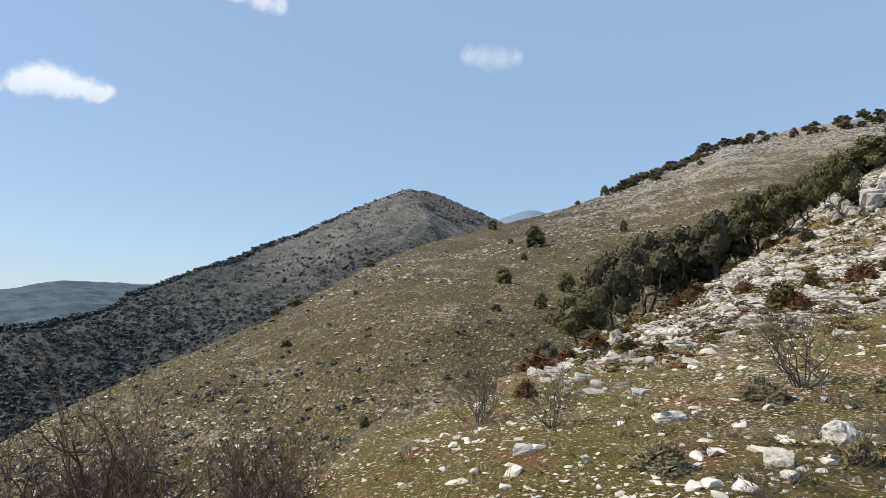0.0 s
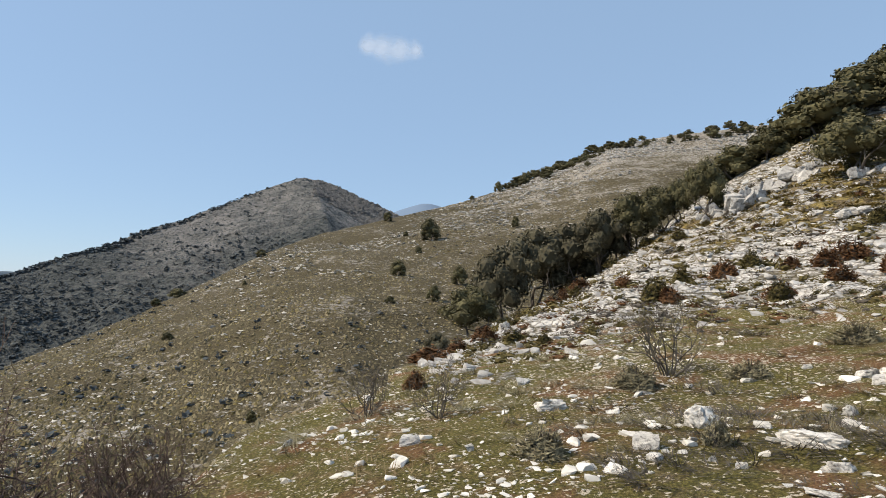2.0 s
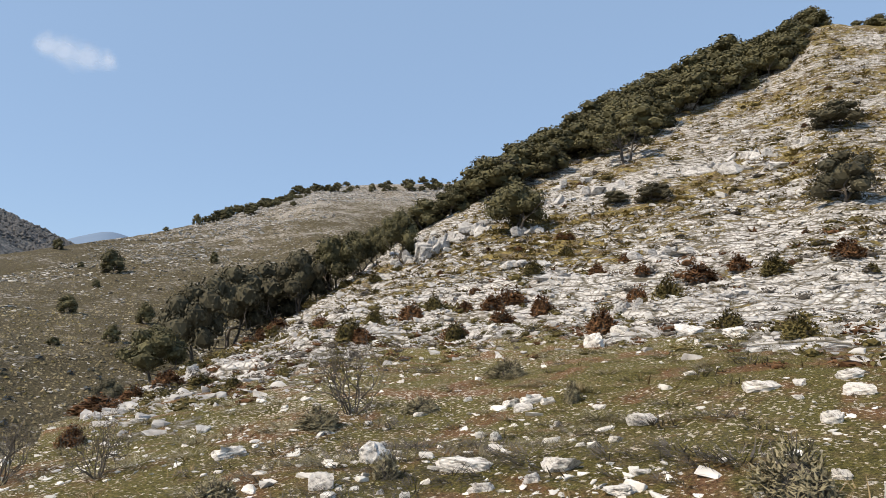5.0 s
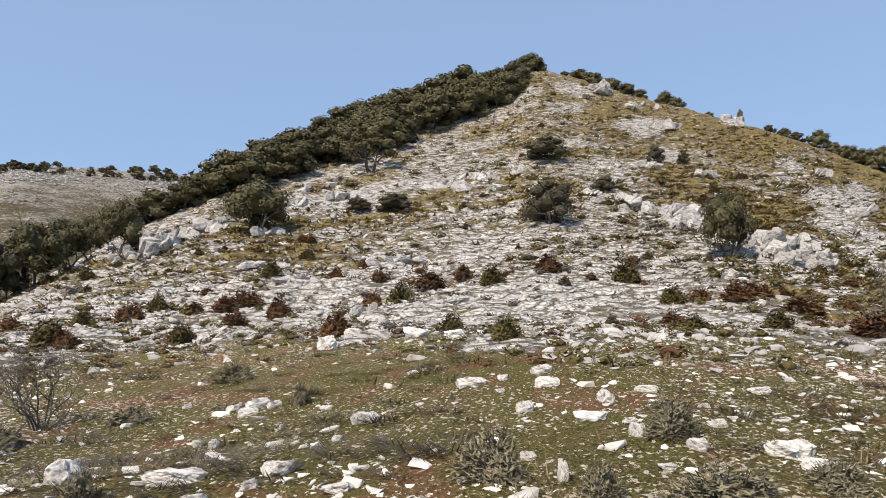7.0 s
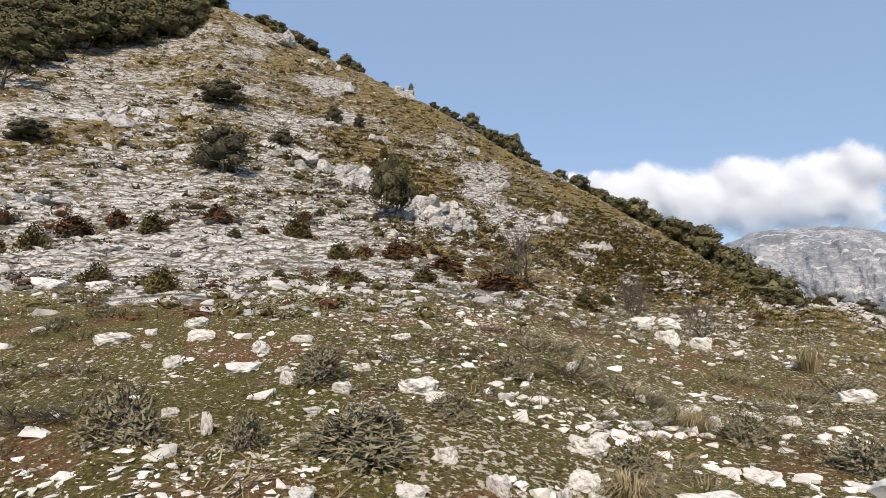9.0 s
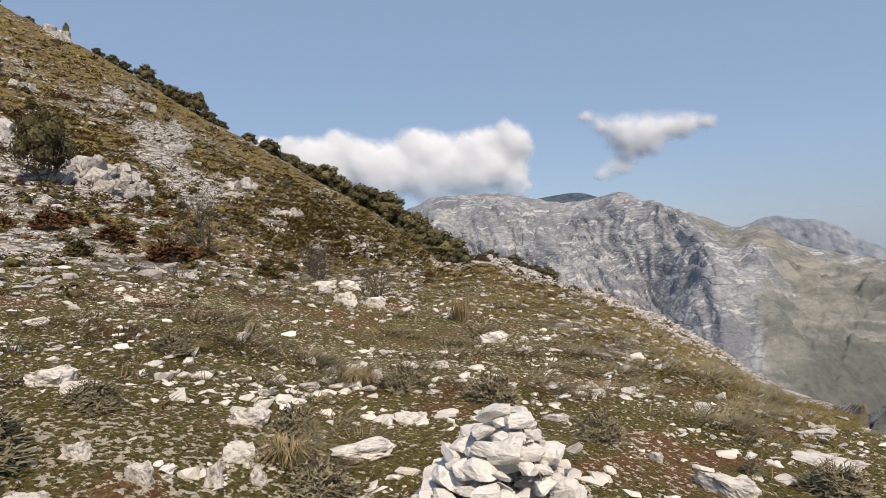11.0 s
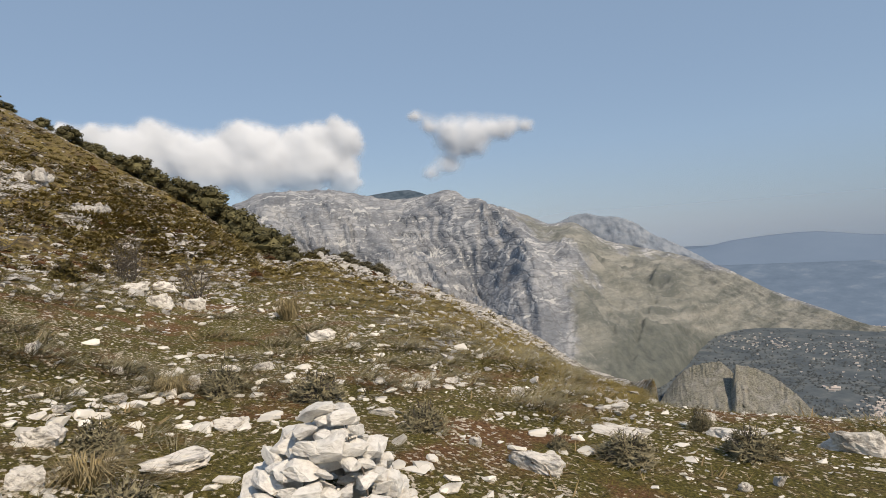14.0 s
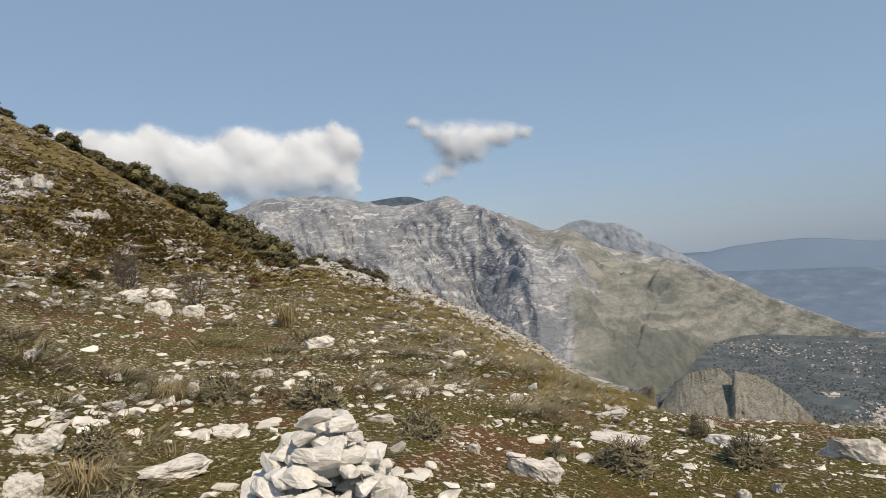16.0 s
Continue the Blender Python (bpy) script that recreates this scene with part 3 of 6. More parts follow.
landform("blue_peak", BLUE_TIP, M_FARWOOD, "far mountain behind the massif, tinted dark haze blue", "mountain", 20.0, 300, 19, 60, 30)
landform("gorge_hill", GORGE_WEST, M_GORGE, "small bare hill at the valley gorge", "hill", 10.0, 120, 23, 110, 60, share=lambda az, s: 0 * az + 0.10, crag=12.0)
landform("gorge_hill", GORGE_EAST, M_GORGE, "small bare hill with a cliff at the gorge", "hill", 10.0, 120, 27, 110, 60, share=lambda az, s: 0 * az + 0.10, crag=12.0)
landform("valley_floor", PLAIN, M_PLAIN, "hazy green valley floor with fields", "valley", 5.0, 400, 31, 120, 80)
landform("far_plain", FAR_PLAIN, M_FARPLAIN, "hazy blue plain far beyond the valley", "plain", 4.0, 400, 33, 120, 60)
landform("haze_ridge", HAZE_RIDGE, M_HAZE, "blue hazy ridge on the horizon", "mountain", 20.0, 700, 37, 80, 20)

# ---------------------------------------------------------------- builders of things
rng = np.random.default_rng(7)


def part(name, me, mat, parent, label=""):
    ob = new(name, me)
    if mat is not None and not me.materials:
        me.materials.append(mat)
    ob.parent = parent
    return tagged(ob, label)


def mesh_of(name, co, faces, mat=None, smooth=True):
    me = bpy.data.meshes.new(name)
    fill(me, np.asarray(co), np.asarray(faces))
    if not smooth:
        me.polygons.foreach_set("use_smooth", np.zeros(len(me.polygons), bool))
    if mat is not None:
        me.materials.append(mat)
    return me


def ico(sub):
    bm = bmesh.new()
    bmesh.ops.create_icosphere(bm, subdivisions=sub, radius=1.0)
    co = np.array([v.co[:] for v in bm.verts])
    tri = np.array([[v.index for v in f.verts] for f in bm.faces])
    bm.free()
    return co, tri


ICO = {n: ico(n) for n in (1, 2, 3, 4)}


def hull_shape(seed, count=10, fine=0, rough=0.0):
    """A sharp-edged broken stone about 1 x 1 x 1; fine splits its faces for a rough skin."""
    r = np.random.default_rng(seed)
    pts = r.uniform(-1, 1, (count, 3))
    pts /= np.maximum(np.linalg.norm(pts, ord=5, axis=1)[:, None], 0.3)
    pts *= r.uniform(0.75, 1.0, (count, 1))
    bm = bmesh.new()
    for p in pts:
        bm.verts.new(p)
    bmesh.ops.convex_hull(bm, input=bm.verts)
    bmesh.ops.delete(bm, geom=[v for v in bm.verts if not v.link_faces], context="VERTS")
    if fine:
        bmesh.ops.subdivide_edges(bm, edges=bm.edges[:], cuts=fine, use_grid_fill=True)
        bmesh.ops.triangulate(bm, faces=bm.faces[:])
    bm.verts.index_update()
    co = np.array([v.co[:] for v in bm.verts])
    tri = np.array([[v.index for v in f.verts] for f in bm.faces])
    bm.free()
    if fine:
        q = np.array([co[:, 0] + 0.7 * co[:, 2], co[:, 1] - 0.6 * co[:, 2]])
        lumps = fractal(q[0] * 1.7 + seed, q[1] * 1.7, seed, 5, 0.6)
        pits = np.clip(np.abs(fractal(q[0] * 2.1, q[1] * 2.1 + seed, seed + 5, 3)) - 0.14, -0.14, 0)
        co *= (1 + rough * (1.4 * lumps + 1.1 * pits + 0.30 * (r.random(len(co)) - 0.5)))[:, None]
    lo, hi = co.min(0), co.max(0)
    return (co - (lo + hi) / 2) / (hi - lo) + (0, 0, 0.28), tri


def dome_shape(seed, sides=5):
    """A low rounded tussock seen from afar."""
    r = np.random.default_rng(seed)
    a = 2 * np.pi * (np.arange(sides) + r.uniform(-0.25, 0.25, sides)) / sides
    rad = r.uniform(0.36, 0.56, sides)
    ring = np.stack([rad * np.cos(a), rad * np.sin(a), r.uniform(-0.1, 0.12, sides)], -1)
    top = np.array([[*r.uniform(-0.16, 0.16, 2), r.uniform(0.45, 0.7)]])
    i = np.arange(sides)
    return np.concatenate([ring, top]), np.stack([i, (i + 1) % sides, np.full(sides, sides)], -1)


def blade_shape(count, height, radius, width, lean, seed, bend=0.35, levels=2):
    """Thin tapered blades that fan out of a small foot."""
    r = np.random.default_rng(seed)
    verts, faces = [], []
    for _ in range(count):
        a, u = r.uniform(0, 2 * np.pi), np.sqrt(r.random())
        foot = np.array([np.cos(a), np.sin(a), 0]) * radius * u * 0.45
        tilt = lean * (0.3 + 0.7 * r.random())
        b = a + r.normal(0, 0.5)
        out = np.array([np.cos(b), np.sin(b), 0])
        side = np.array([-np.sin(b), np.cos(b), 0]) * width * r.uniform(0.7, 1.3) / 2
        h = height * r.uniform(0.55, 1.0)
        mid = foot + out * np.sin(tilt) * h * 0.5 + np.array([0, 0, np.cos(tilt) * h * 0.55])
        tip = foot + out * np.sin(tilt + bend) * h + np.array([0, 0, max(np.cos(tilt + bend * 1.5), 0.1) * h])
        n = len(verts)
        verts += [foot - side, foot + side, mid - side * 0.8, mid + side * 0.8, tip]
        faces += [(n, n + 1, n + 3), (n, n + 3, n + 2), (n + 2, n + 3, n + 4)] if levels > 1 else [(n, n + 1, n + 4)]
    return np.array(verts), np.array(faces)


def tube(points, radii, sides=4):
    pts = [Vector(p) for p in points]
    verts, faces = [], []
    for k, (p, r) in enumerate(zip(pts, radii)):
        ahead = (pts[min(k + 1, len(pts) - 1)] - pts[max(k - 1, 0)]).normalized()
        u = ahead.orthogonal().normalized()
        v = ahead.cross(u)
        for s in range(sides):
            a = 2 * math.pi * s / sides
            verts.append(p + (u * math.cos(a) + v * math.sin(a)) * r)
    for k in range(len(pts) - 1):
        for s in range(sides):
            a, b = k * sides + s, k * sides + (s + 1) % sides
            faces += [(a, b, b + sides), (a, b + sides, a + sides)]
    return np.array([v[:] for v in verts]), np.array(faces)


def gather(shapes):
    verts, faces, n = [], [], 0
    for v, f in shapes:
        verts.append(v)
        faces.append(f + n)
        n += len(v)
    return np.concatenate(verts), np.concatenate(faces)


def branch(r, start, way, length, radius, depth, out, tips, wander=0.35, split=3, shrink=0.68, sides=4, lift=0.05, thin=0.0022):
    """Branches that fork; writes tubes into out[depth] and end points into tips."""
    pts, p, w = [start], np.array(start, float), np.array(way, float)
    steps = 4 if depth > 1 else 3
    for _ in range(steps):
        w = w + r.normal(0, wander * 0.45, 3) + (0, 0, lift)
        w /= np.linalg.norm(w)
        p = p + w * length / steps
        pts.append(p.copy())
    out.append((depth, tube(pts, np.maximum(np.linspace(radius, radius * 0.55, len(pts)), thin), sides if depth > 1 else 3)))
    if depth == 0:
        tips.append((p, w))
        return
    for k in range(split):
        at = pts[-1] if k == 0 else pts[r.integers(2, len(pts))]
        turn = w + r.normal(0, 0.62, 3)
        turn /= np.linalg.norm(turn)
        branch(r, at, turn, length * shrink * r.uniform(0.75, 1.15), radius * 0.55, depth - 1, out, tips, wander, split, shrink, sides, lift, thin)


def scattered(name, shapes, places, scales, turns, mat, label, category, tilts=None, smooth=False):
    """ONE object of many small pieces that nobody could count."""
    which = rng.integers(0, len(shapes), len(places))
    verts, faces, base = [], [], 0
    for k, (co, tri) in enumerate(shapes):
        pick = np.nonzero(which == k)[0]
        if not len(pick):
            continue
        c, s = np.cos(turns[pick])[:, None], np.sin(turns[pick])[:, None]
        p = co[None] * np.broadcast_to(scales[pick][:, None, :], (len(pick), len(co), 3))
        x, y, z = p[..., 0], p[..., 1], p[..., 2]
        if tilts is not None:
            z = z + x * tilts[pick][:, :1] + y * tilts[pick][:, 1:]
        q = np.stack([x * c - y * s, x * s + y * c, z], -1) + places[pick][:, None]
        f = tri[None] + (np.arange(len(pick)) * len(co))[:, None, None] + base
        verts.append(q.reshape(-1, 3))
        faces.append(f.reshape(-1, 3))
        base += len(pick) * len(co)
    me = mesh_of(name, np.concatenate(verts), np.concatenate(faces), mat, smooth)
    return tagged(new(name, me), label, category, kind="stuff")


def at(az, d):
    return EYE[0] + d * np.sin(np.radians(az)), EYE[1] + d * np.cos(np.radians(az))


def on_ground(x, y, sink=0.0):
    x, y = np.asarray(x, float), np.asarray(y, float)
    return np.stack([x, y, ground_z(x, y) - sink], -1)


class Kind:
    """A thing built once with its parts, then placed again and again as copies."""

    every = []

    def __init__(self, first):
        self.first, self.used = first, False
        Kind.every.append(self)

    def put(self, m, label="", group=""):
        if self.used:
            ob = copy_thing(self.first, m @ Matrix.Diagonal((*(1 / v for v in self.first.scale), 1)))
        else:
            ob, self.used = self.first, True
            ob.matrix_basis = m
        return tagged(ob, label, group=group)


def spot(x, y, turn, scale, sink=0.0, lean=(0, 0)):
    z = float(ground_z(np.array([x]), np.array([y]))[0])
    return Matrix.LocRotScale((x, y, z - sink), Euler((lean[0], lean[1], turn)), scale)


# materials of the things
M_ROCK = plain_material("white_limestone", [(0.34, (0.20, 0.185, 0.165)), (0.43, (0.48, 0.45, 0.405)), (0.52, (0.76, 0.72, 0.655)), (0.7, (0.86, 0.825, 0.76))], 5.0, 0.9, 9, 0.8, 0.05, 0.0, 0.15)
M_STONES = plain_material("limestone_rubble", [(0.3, (0.52, 0.48, 0.41)), (0.45, (0.78, 0.74, 0.66)), (0.75, (0.88, 0.84, 0.77))], 4.0, 0.9, 8, 0.6, 0.04, 0.35)
M_LEDGE = plain_material("limestone_ledges", [(0.3, (0.22, 0.20, 0.175)), (0.44, (0.44, 0.418, 0.383)), (0.62, (0.64, 0.613, 0.565))], 1.6, 0.9, 9, 0.9, 0.14, 0.3)
M_CRAG = plain_material("weathered_crag", [(0.34, (0.17, 0.16, 0.15)), (0.44, (0.46, 0.44, 0.41)), (0.56, (0.60, 0.578, 0.54)), (0.8, (0.70, 0.677, 0.635))], 5.0, 0.95, 10, 1.0, 0.14, 0.0, 0.3)
M_OAK = plain_material("holm_oak_leaves", [(0.35, (0.098, 0.090, 0.042)), (0.65, (0.225, 0.202, 0.098))], 0.9, 0.75, 3, 0, 0, 0.5, 0.35)
M_OAKGREY = plain_material("grey_oak_leaves", [(0.35, (0.078, 0.070, 0.042)), (0.65, (0.175, 0.158, 0.098))], 0.9, 0.8, 3, 0, 0, 0.5, 0.25)
M_BARK = plain_material("bark", [(0.3, (0.05, 0.042, 0.034)), (0.7, (0.16, 0.14, 0.12))], 9.0, 0.95, 6, 0.8, 0.03)
M_TWIG = plain_material("bare_twigs", [(0.3, (0.10, 0.066, 0.052)), (0.7, (0.25, 0.175, 0.14))], 4.0, 0.9, 4, 0, 0, 0.5)
M_TWIGGREY = plain_material("grey_twigs", [(0.3, (0.07, 0.060, 0.048)), (0.7, (0.20, 0.175, 0.145))], 4.0, 0.9, 4, 0, 0, 0.4)
M_THYME = plain_material("grey_green_cushion", [(0.3, (0.19, 0.165, 0.095)), (0.7, (0.43, 0.38, 0.24))], 5.0, 0.9, 4, 0, 0, 0.5, 0.2)
M_STRAW = plain_material("dry_straw", [(0.3, (0.24, 0.185, 0.09)), (0.7, (0.56, 0.45, 0.25))], 4.0, 0.9, 4, 0, 0, 0.5, 0.2)
M_RUST = plain_material("rust_brown_heath", [(0.3, (0.13, 0.062, 0.028)), (0.7, (0.30, 0.155, 0.07))], 2.5, 0.9, 4, 0, 0, 0.5, 0.3)
M_OLIVE = plain_material("olive_heath", [(0.3, (0.10, 0.083, 0.028)), (0.7, (0.24, 0.19, 0.07))], 2.5, 0.9, 4, 0, 0, 0.5, 0.3)
M_BLADE = plain_material("short_grass", [(0.3, (0.115, 0.105, 0.025)), (0.7, (0.29, 0.25, 0.065))], 0.8, 0.8, 4, 0, 0, 0.5)
M_DRYBLADE = plain_material("withered_grass", [(0.3, (0.19, 0.132, 0.06)), (0.7, (0.45, 0.34, 0.185))], 0.8, 0.9, 4, 0, 0, 0.5)
M_TUSSOCK = plain_material("tussock_grass", [(0.3, (0.20, 0.153, 0.047)), (0.7, (0.42, 0.325, 0.112))], 0.12, 0.9, 5, 0, 0, 0.5)
M_DARKTUFT = plain_material("dark_tussock", [(0.3, (0.115, 0.094, 0.037)), (0.7, (0.28, 0.22, 0.088))], 0.12, 0.9, 5, 0, 0, 0.45)
M_BROWNTUFT = plain_material("brown_tussock", [(0.3, (0.14, 0.114, 0.058)), (0.7, (0.39, 0.325, 0.195))], 0.03, 0.9, 5, 0, 0, 0.6)
# scrub colour lightened and blued to hold the haze of distance
M_SCRUB = plain_material("haze_tinted_scrub", [(0.3, (0.070, 0.083, 0.092)), (0.7, (0.135, 0.150, 0.152))], 0.05, 0.95, 4, 0, 0, 0.45)
M_FLANKCOVER = plain_material("grey_brown_cover", [(0.3, (0.12, 0.115, 0.11)), (0.7, (0.20, 0.19, 0.175))], 0.03, 0.95, 4, 0, 0, 0.35)
M_RED = plain_material("red_paint", [(0.3, (0.45, 0.05, 0.035)), (0.7, (0.60, 0.09, 0.06))], 6.0, 0.7, 4, 0.2, 0.01)
M_CAIRN = plain_material("pale_limestone_blocks", [(0.28, (0.36, 0.335, 0.30)), (0.40, (0.66, 0.63, 0.58)), (0.52, (0.80, 0.775, 0.72)), (0.8, (0.86, 0.835, 0.78))], 3.0, 0.9, 9, 0.6, 0.05, 0.0, 0.15)
M_HOUSE = plain_material("plaster_walls", [(0.3, (0.66, 0.63, 0.58)), (0.7, (0.80, 0.77, 0.72))], 0.05, 0.9, 2, 0, 0, 0, 0.3)
M_ROOF = plain_material("clay_roof", [(0.3, (0.46, 0.39, 0.35)), (0.7, (0.62, 0.57, 0.53))], 0.1, 0.9, 2, 0, 0, 0, 0.3)


# ---------------------------------------------------------------- trees
def lobe_leaves(r, centre, radius, count, size, lo=0.62):
    """Leaf sprays over one rounded lobe of a crown, facing outwards."""
    way = r.normal(size=(count, 3))
    way /= np.linalg.norm(way, axis=1)[:, None]
    c = centre + way * radius * r.uniform(lo, 1.08, (count, 1)) * (1, 1, 0.85)
    face = way + r.normal(0, 0.38, (count, 3))
    face /= np.linalg.norm(face, axis=1)[:, None]
    u = np.cross(face, r.normal(size=(count, 3)))
    u /= np.linalg.norm(u, axis=1)[:, None]
    v = np.cross(face, u)
    s = size * r.uniform(0.6, 1.35, (count, 1))
    u, v = u * s, v * s * 0.7
    co = np.stack([c - u, c + v, c + u, c - v], 1).reshape(-1, 3)
    i = np.arange(count)[:, None] * 4
    return co, np.concatenate([i + (0, 1, 2), i + (0, 2, 3)])


def lobe_core(r, centre, radius, sub=1):
    """The dense inside of a lobe."""
    co, tri = ICO[sub]
    return centre + co * radius * r.uniform(0.80, 1.0, (len(co), 1)) * (1, 1, 0.85), tri


def tree_thing(seed, leaf_mat, open_crown=False, lobes=14, leaves=240, size=0.022, low=0.34):
    """A holm oak one unit high and about one unit wide, trunk and lobed crown; low: where the crown begins."""
    r = np.random.default_rng(seed)
    ob = new("oak_tree")
    wood, tips = [], []
    stems = 3 if open_crown else 2
    for k in range(stems):
        a = 2 * math.pi * k / stems + r.uniform(0, 1)
        branch(r, (0.02 * math.cos(a), 0.02 * math.sin(a), -0.06), (0.42 * math.cos(a), 0.42 * math.sin(a), 1.0), 0.36, 0.026, 2 if leaves > 100 else 1, wood, tips, 0.3, 3, 0.72, 5 if leaves > 100 else 3, 0.04)
    part("trunk", mesh_of("trunk", *gather([t for _, t in wood]), M_BARK), None, ob)
    crown = []
    for k in range(lobes):
        a = 2.4 * k + r.uniform(-0.4, 0.4)
        up = (k + 0.5) / lobes
        rad = (0.10 if open_crown else 0.17) * r.uniform(0.8, 1.25)
        out = (0.36 if open_crown else 0.34) * math.sqrt(max(1 - (1.25 * up - 0.30) ** 2, 0.02)) * r.uniform(0.75, 1.12)
        if up > 0.85:
            out *= 0.4
        at_ = np.array([out * math.cos(a), out * math.sin(a), low + (0.84 - low) * up])
        crown.append(lobe_leaves(r, at_, rad, leaves, size, 0.55 if open_crown else 0.82))
        if not open_crown:
            crown.append(lobe_core(r, at_, rad * 0.86))
    if not open_crown:
        crown.append(lobe_core(r, np.array([0, 0, 0.5 * (low + 0.84)]), 0.27, 2))
    part("crown", mesh_of("crown", *gather(crown), leaf_mat, False), None, ob)
    return Kind(tagged(ob, "dark green holm oak with a dense rounded crown", "tree"))


OAKS = [tree_thing(100 + k, M_OAK) for k in range(5)]
GREY_OAKS = [tree_thing(120 + k, M_OAKGREY, False, 12, 200, 0.022, 0.28) for k in range(3)]
GREY_BUSHES = [tree_thing(150 + k, M_OAKGREY, False, 13, 130, 0.024, 0.12) for k in range(3)]
OPEN_OAKS = [tree_thing(140 + k, M_OAK, True, 16, 150, 0.020) for k in range(2)]
CREST_OAKS = [tree_thing(160 + k, M_OAK, False, 12, 84, 0.034, 0.14) for k in range(5)]
FAR_OAKS = [tree_thing(180 + k, M_OAK, False, 8, 26, 0.075, 0.2) for k in range(3)]


def put_tree(kinds, x, y, wide, high, label="", group="", z=None, sink=0.0):
    k = kinds[rng.integers(len(kinds))]
    w = wide / 1.02
    m = Matrix.LocRotScale((x, y, (float(ground_z(np.array([x]), np.array([y]))[0]) if z is None else z) - sink), Euler((0, 0, rng.uniform(0, 6.28))), (w, w * rng.uniform(0.85, 1.1), high / 0.98))
    return k.put(m, label, group)


# places and sizes: x, y, width, height
TREE_ROW = [(8.28, 45.34, 3.69, 3.69), (12.54, 54.85, 5, 6.99), (16.81, 59.48, 6.03, 7.68), (20.27, 60.53, 6.23, 7.36), (22.82, 57.78, 5.51, 6.34),
            (26.18, 57.89, 5.08, 5.36), (29.91, 60.4, 4.2, 4.8), (3.41, 26.86, 1.26, 1.34)]
HILL_TREES = [(30.09, 51.73, 4, 5.6), (31.91, 59.68, 3.02, 4.53), (37.72, 43.54, 6.97, 5.42), (59.78, 49.1, 8.52, 6.03)]
SHRUB_TREES = [(46.28, 19.64, 5, 3.86), (67.04, 28.8, 5.74, 3.04), (75.56, 18.45, 2.57, 2.43), (79.29, 16, 1.78, 1.63), (48.57, 41.22, 3.47, 1.39),
               (49.91, 37.58, 3.98, 2.05), (58.47, 19.06, 2.8, 1.68)]
LONE_OAK = (40.42, 5.79, 3.63, 4.54)
SKYLINE_TREES = [(68.4, 2.4, 1.6), (69.8, 4.6, 2.8), (71.2, 4.8, 3.0), (72.6, 4.6, 3.0), (74.0, 4.4, 2.8), (75.0, 3.2, 2.2), (77.1, 3.6, 3.0), (78.1, 3.4, 2.4), (80.6, 1.9, 1.4),
                 (83.1, 1.3, 3.2), (85.2, 2.2, 1.7), (86.2, 2.6, 2.0), (87.0, 2.6, 1.8), (88.6, 3.4, 3.2), (89.6, 2.6, 2.3), (90.4, 3.2, 2.6), (91.4, 3.8, 2.9), (92.6, 3.8, 4.2), (93.5, 3.0, 2.3), (94.4, 2.2, 1.6)]
# bearing, share of the slope, width, height
TREES_BROWN = [(2.4, 0.968, 5.7, 5.4), (6.2, 0.548, 8.7, 8.3), (8.9, 0.237, 4.8, 4.9), (6.6, 0.192, 3.9, 3.6), (3.4, 0.374, 5.5, 4.6), (13.9, 0.458, 3.6, 4.9),
               (12.4, 0.963, 6.4, 7.1), (-15.8, 0.519, 2.4, 1.9), (-8.6, 1, 4.4, 3.1), (5.2, 0.484, 2.6, 2.6), (7.3, 0.153, 2.3, 1.8), (2.6, 0.231, 2.6, 1.6),
               (10, 1, 4.2, 2.8), (-9.9, 0.689, 1.6, 1.5), (-15.2, 1, 5.6, 3), (-16.8, 1, 3.5, 2.5), (-13.1, 0.338, 1.2, 0.9), (16.7, 0.868, 8.6, 5),
               (20.3, 0.789, 5.6, 3.2), (4, 0.654, 2.6, 2.2), (-17.4, 0.403, 1.2, 0.9), (-9.1, 0.115, 1.7, 1.5)]
ROCKS_EAST = [(7.51, -1.22, 0.16, 0.19), (5.22, -1.04, 0.34, 0.18), (5.92, -1.24, 0.21, 0.09), (7.27, -1.87, 0.16, 0.09), (6.34, -1.68, 0.22, 0.1),
              (5.42, -2.32, 0.28, 0.13), (4.68, -1.72, 0.54, 0.13), (4.49, -0.87, 0.23, 0.15), (6.73, -2.45, 0.15, 0.18), (7.09, -3.28, 0.29, 0.13),
              (7.19, -2.97, 0.26, 0.1), (12.63, -4.24, 0.48, 0.32), (5.14, -3.57, 0.27, 0.08), (5.73, -4.42, 0.24, 0.12), (5.91, -4.98, 0.19, 0.08),
              (5.33, -5.42, 0.19, 0.11)]
ROCKS_EDGE = [(4.22, -3.85, 0.12, 0.1), (3.64, -3.92, 0.49, 0.18), (3.89, -5.29, 0.6, 0.1), (4.51, -6.04, 0.32, 0.08), (3.87, -6.62, 0.26, 0.12),
              (3.25, -6.15, 0.76, 0.16), (2.48, -6.59, 0.66, 0.27), (2.47, -5.19, 0.11, 0.12), (2.6, -4.95, 0.14, 0.09), (8.31, -4.63, 0.48, 0.22),
              (15.15, -4.35, 0.82, 0.3), (14.38, -3.61, 0.64, 0.23), (12.41, -3.54, 0.61, 0.33)]
ROCKS_MEADOW = [(6.57, 1.93, 0.22, 0.18), (7.07, 1.67, 0.28, 0.1), (5.79, 0.29, 0.41, 0.17), (5.47, 0.87, 0.19, 0.12), (4.43, -0.02, 0.2, 0.13),
                (4.16, -0.35, 0.18, 0.15), (4.17, -0.72, 0.13, 0.18), (4.2, -0.97, 0.11, 0.13), (6.46, -0.84, 0.14, 0.07), (3.91, 0.12, 0.2, 0.1),
                (3.7, 0.66, 0.17, 0.11), (5.98, 1.87, 0.38, 0.12), (5.6, 1.36, 0.16, 0.15)]
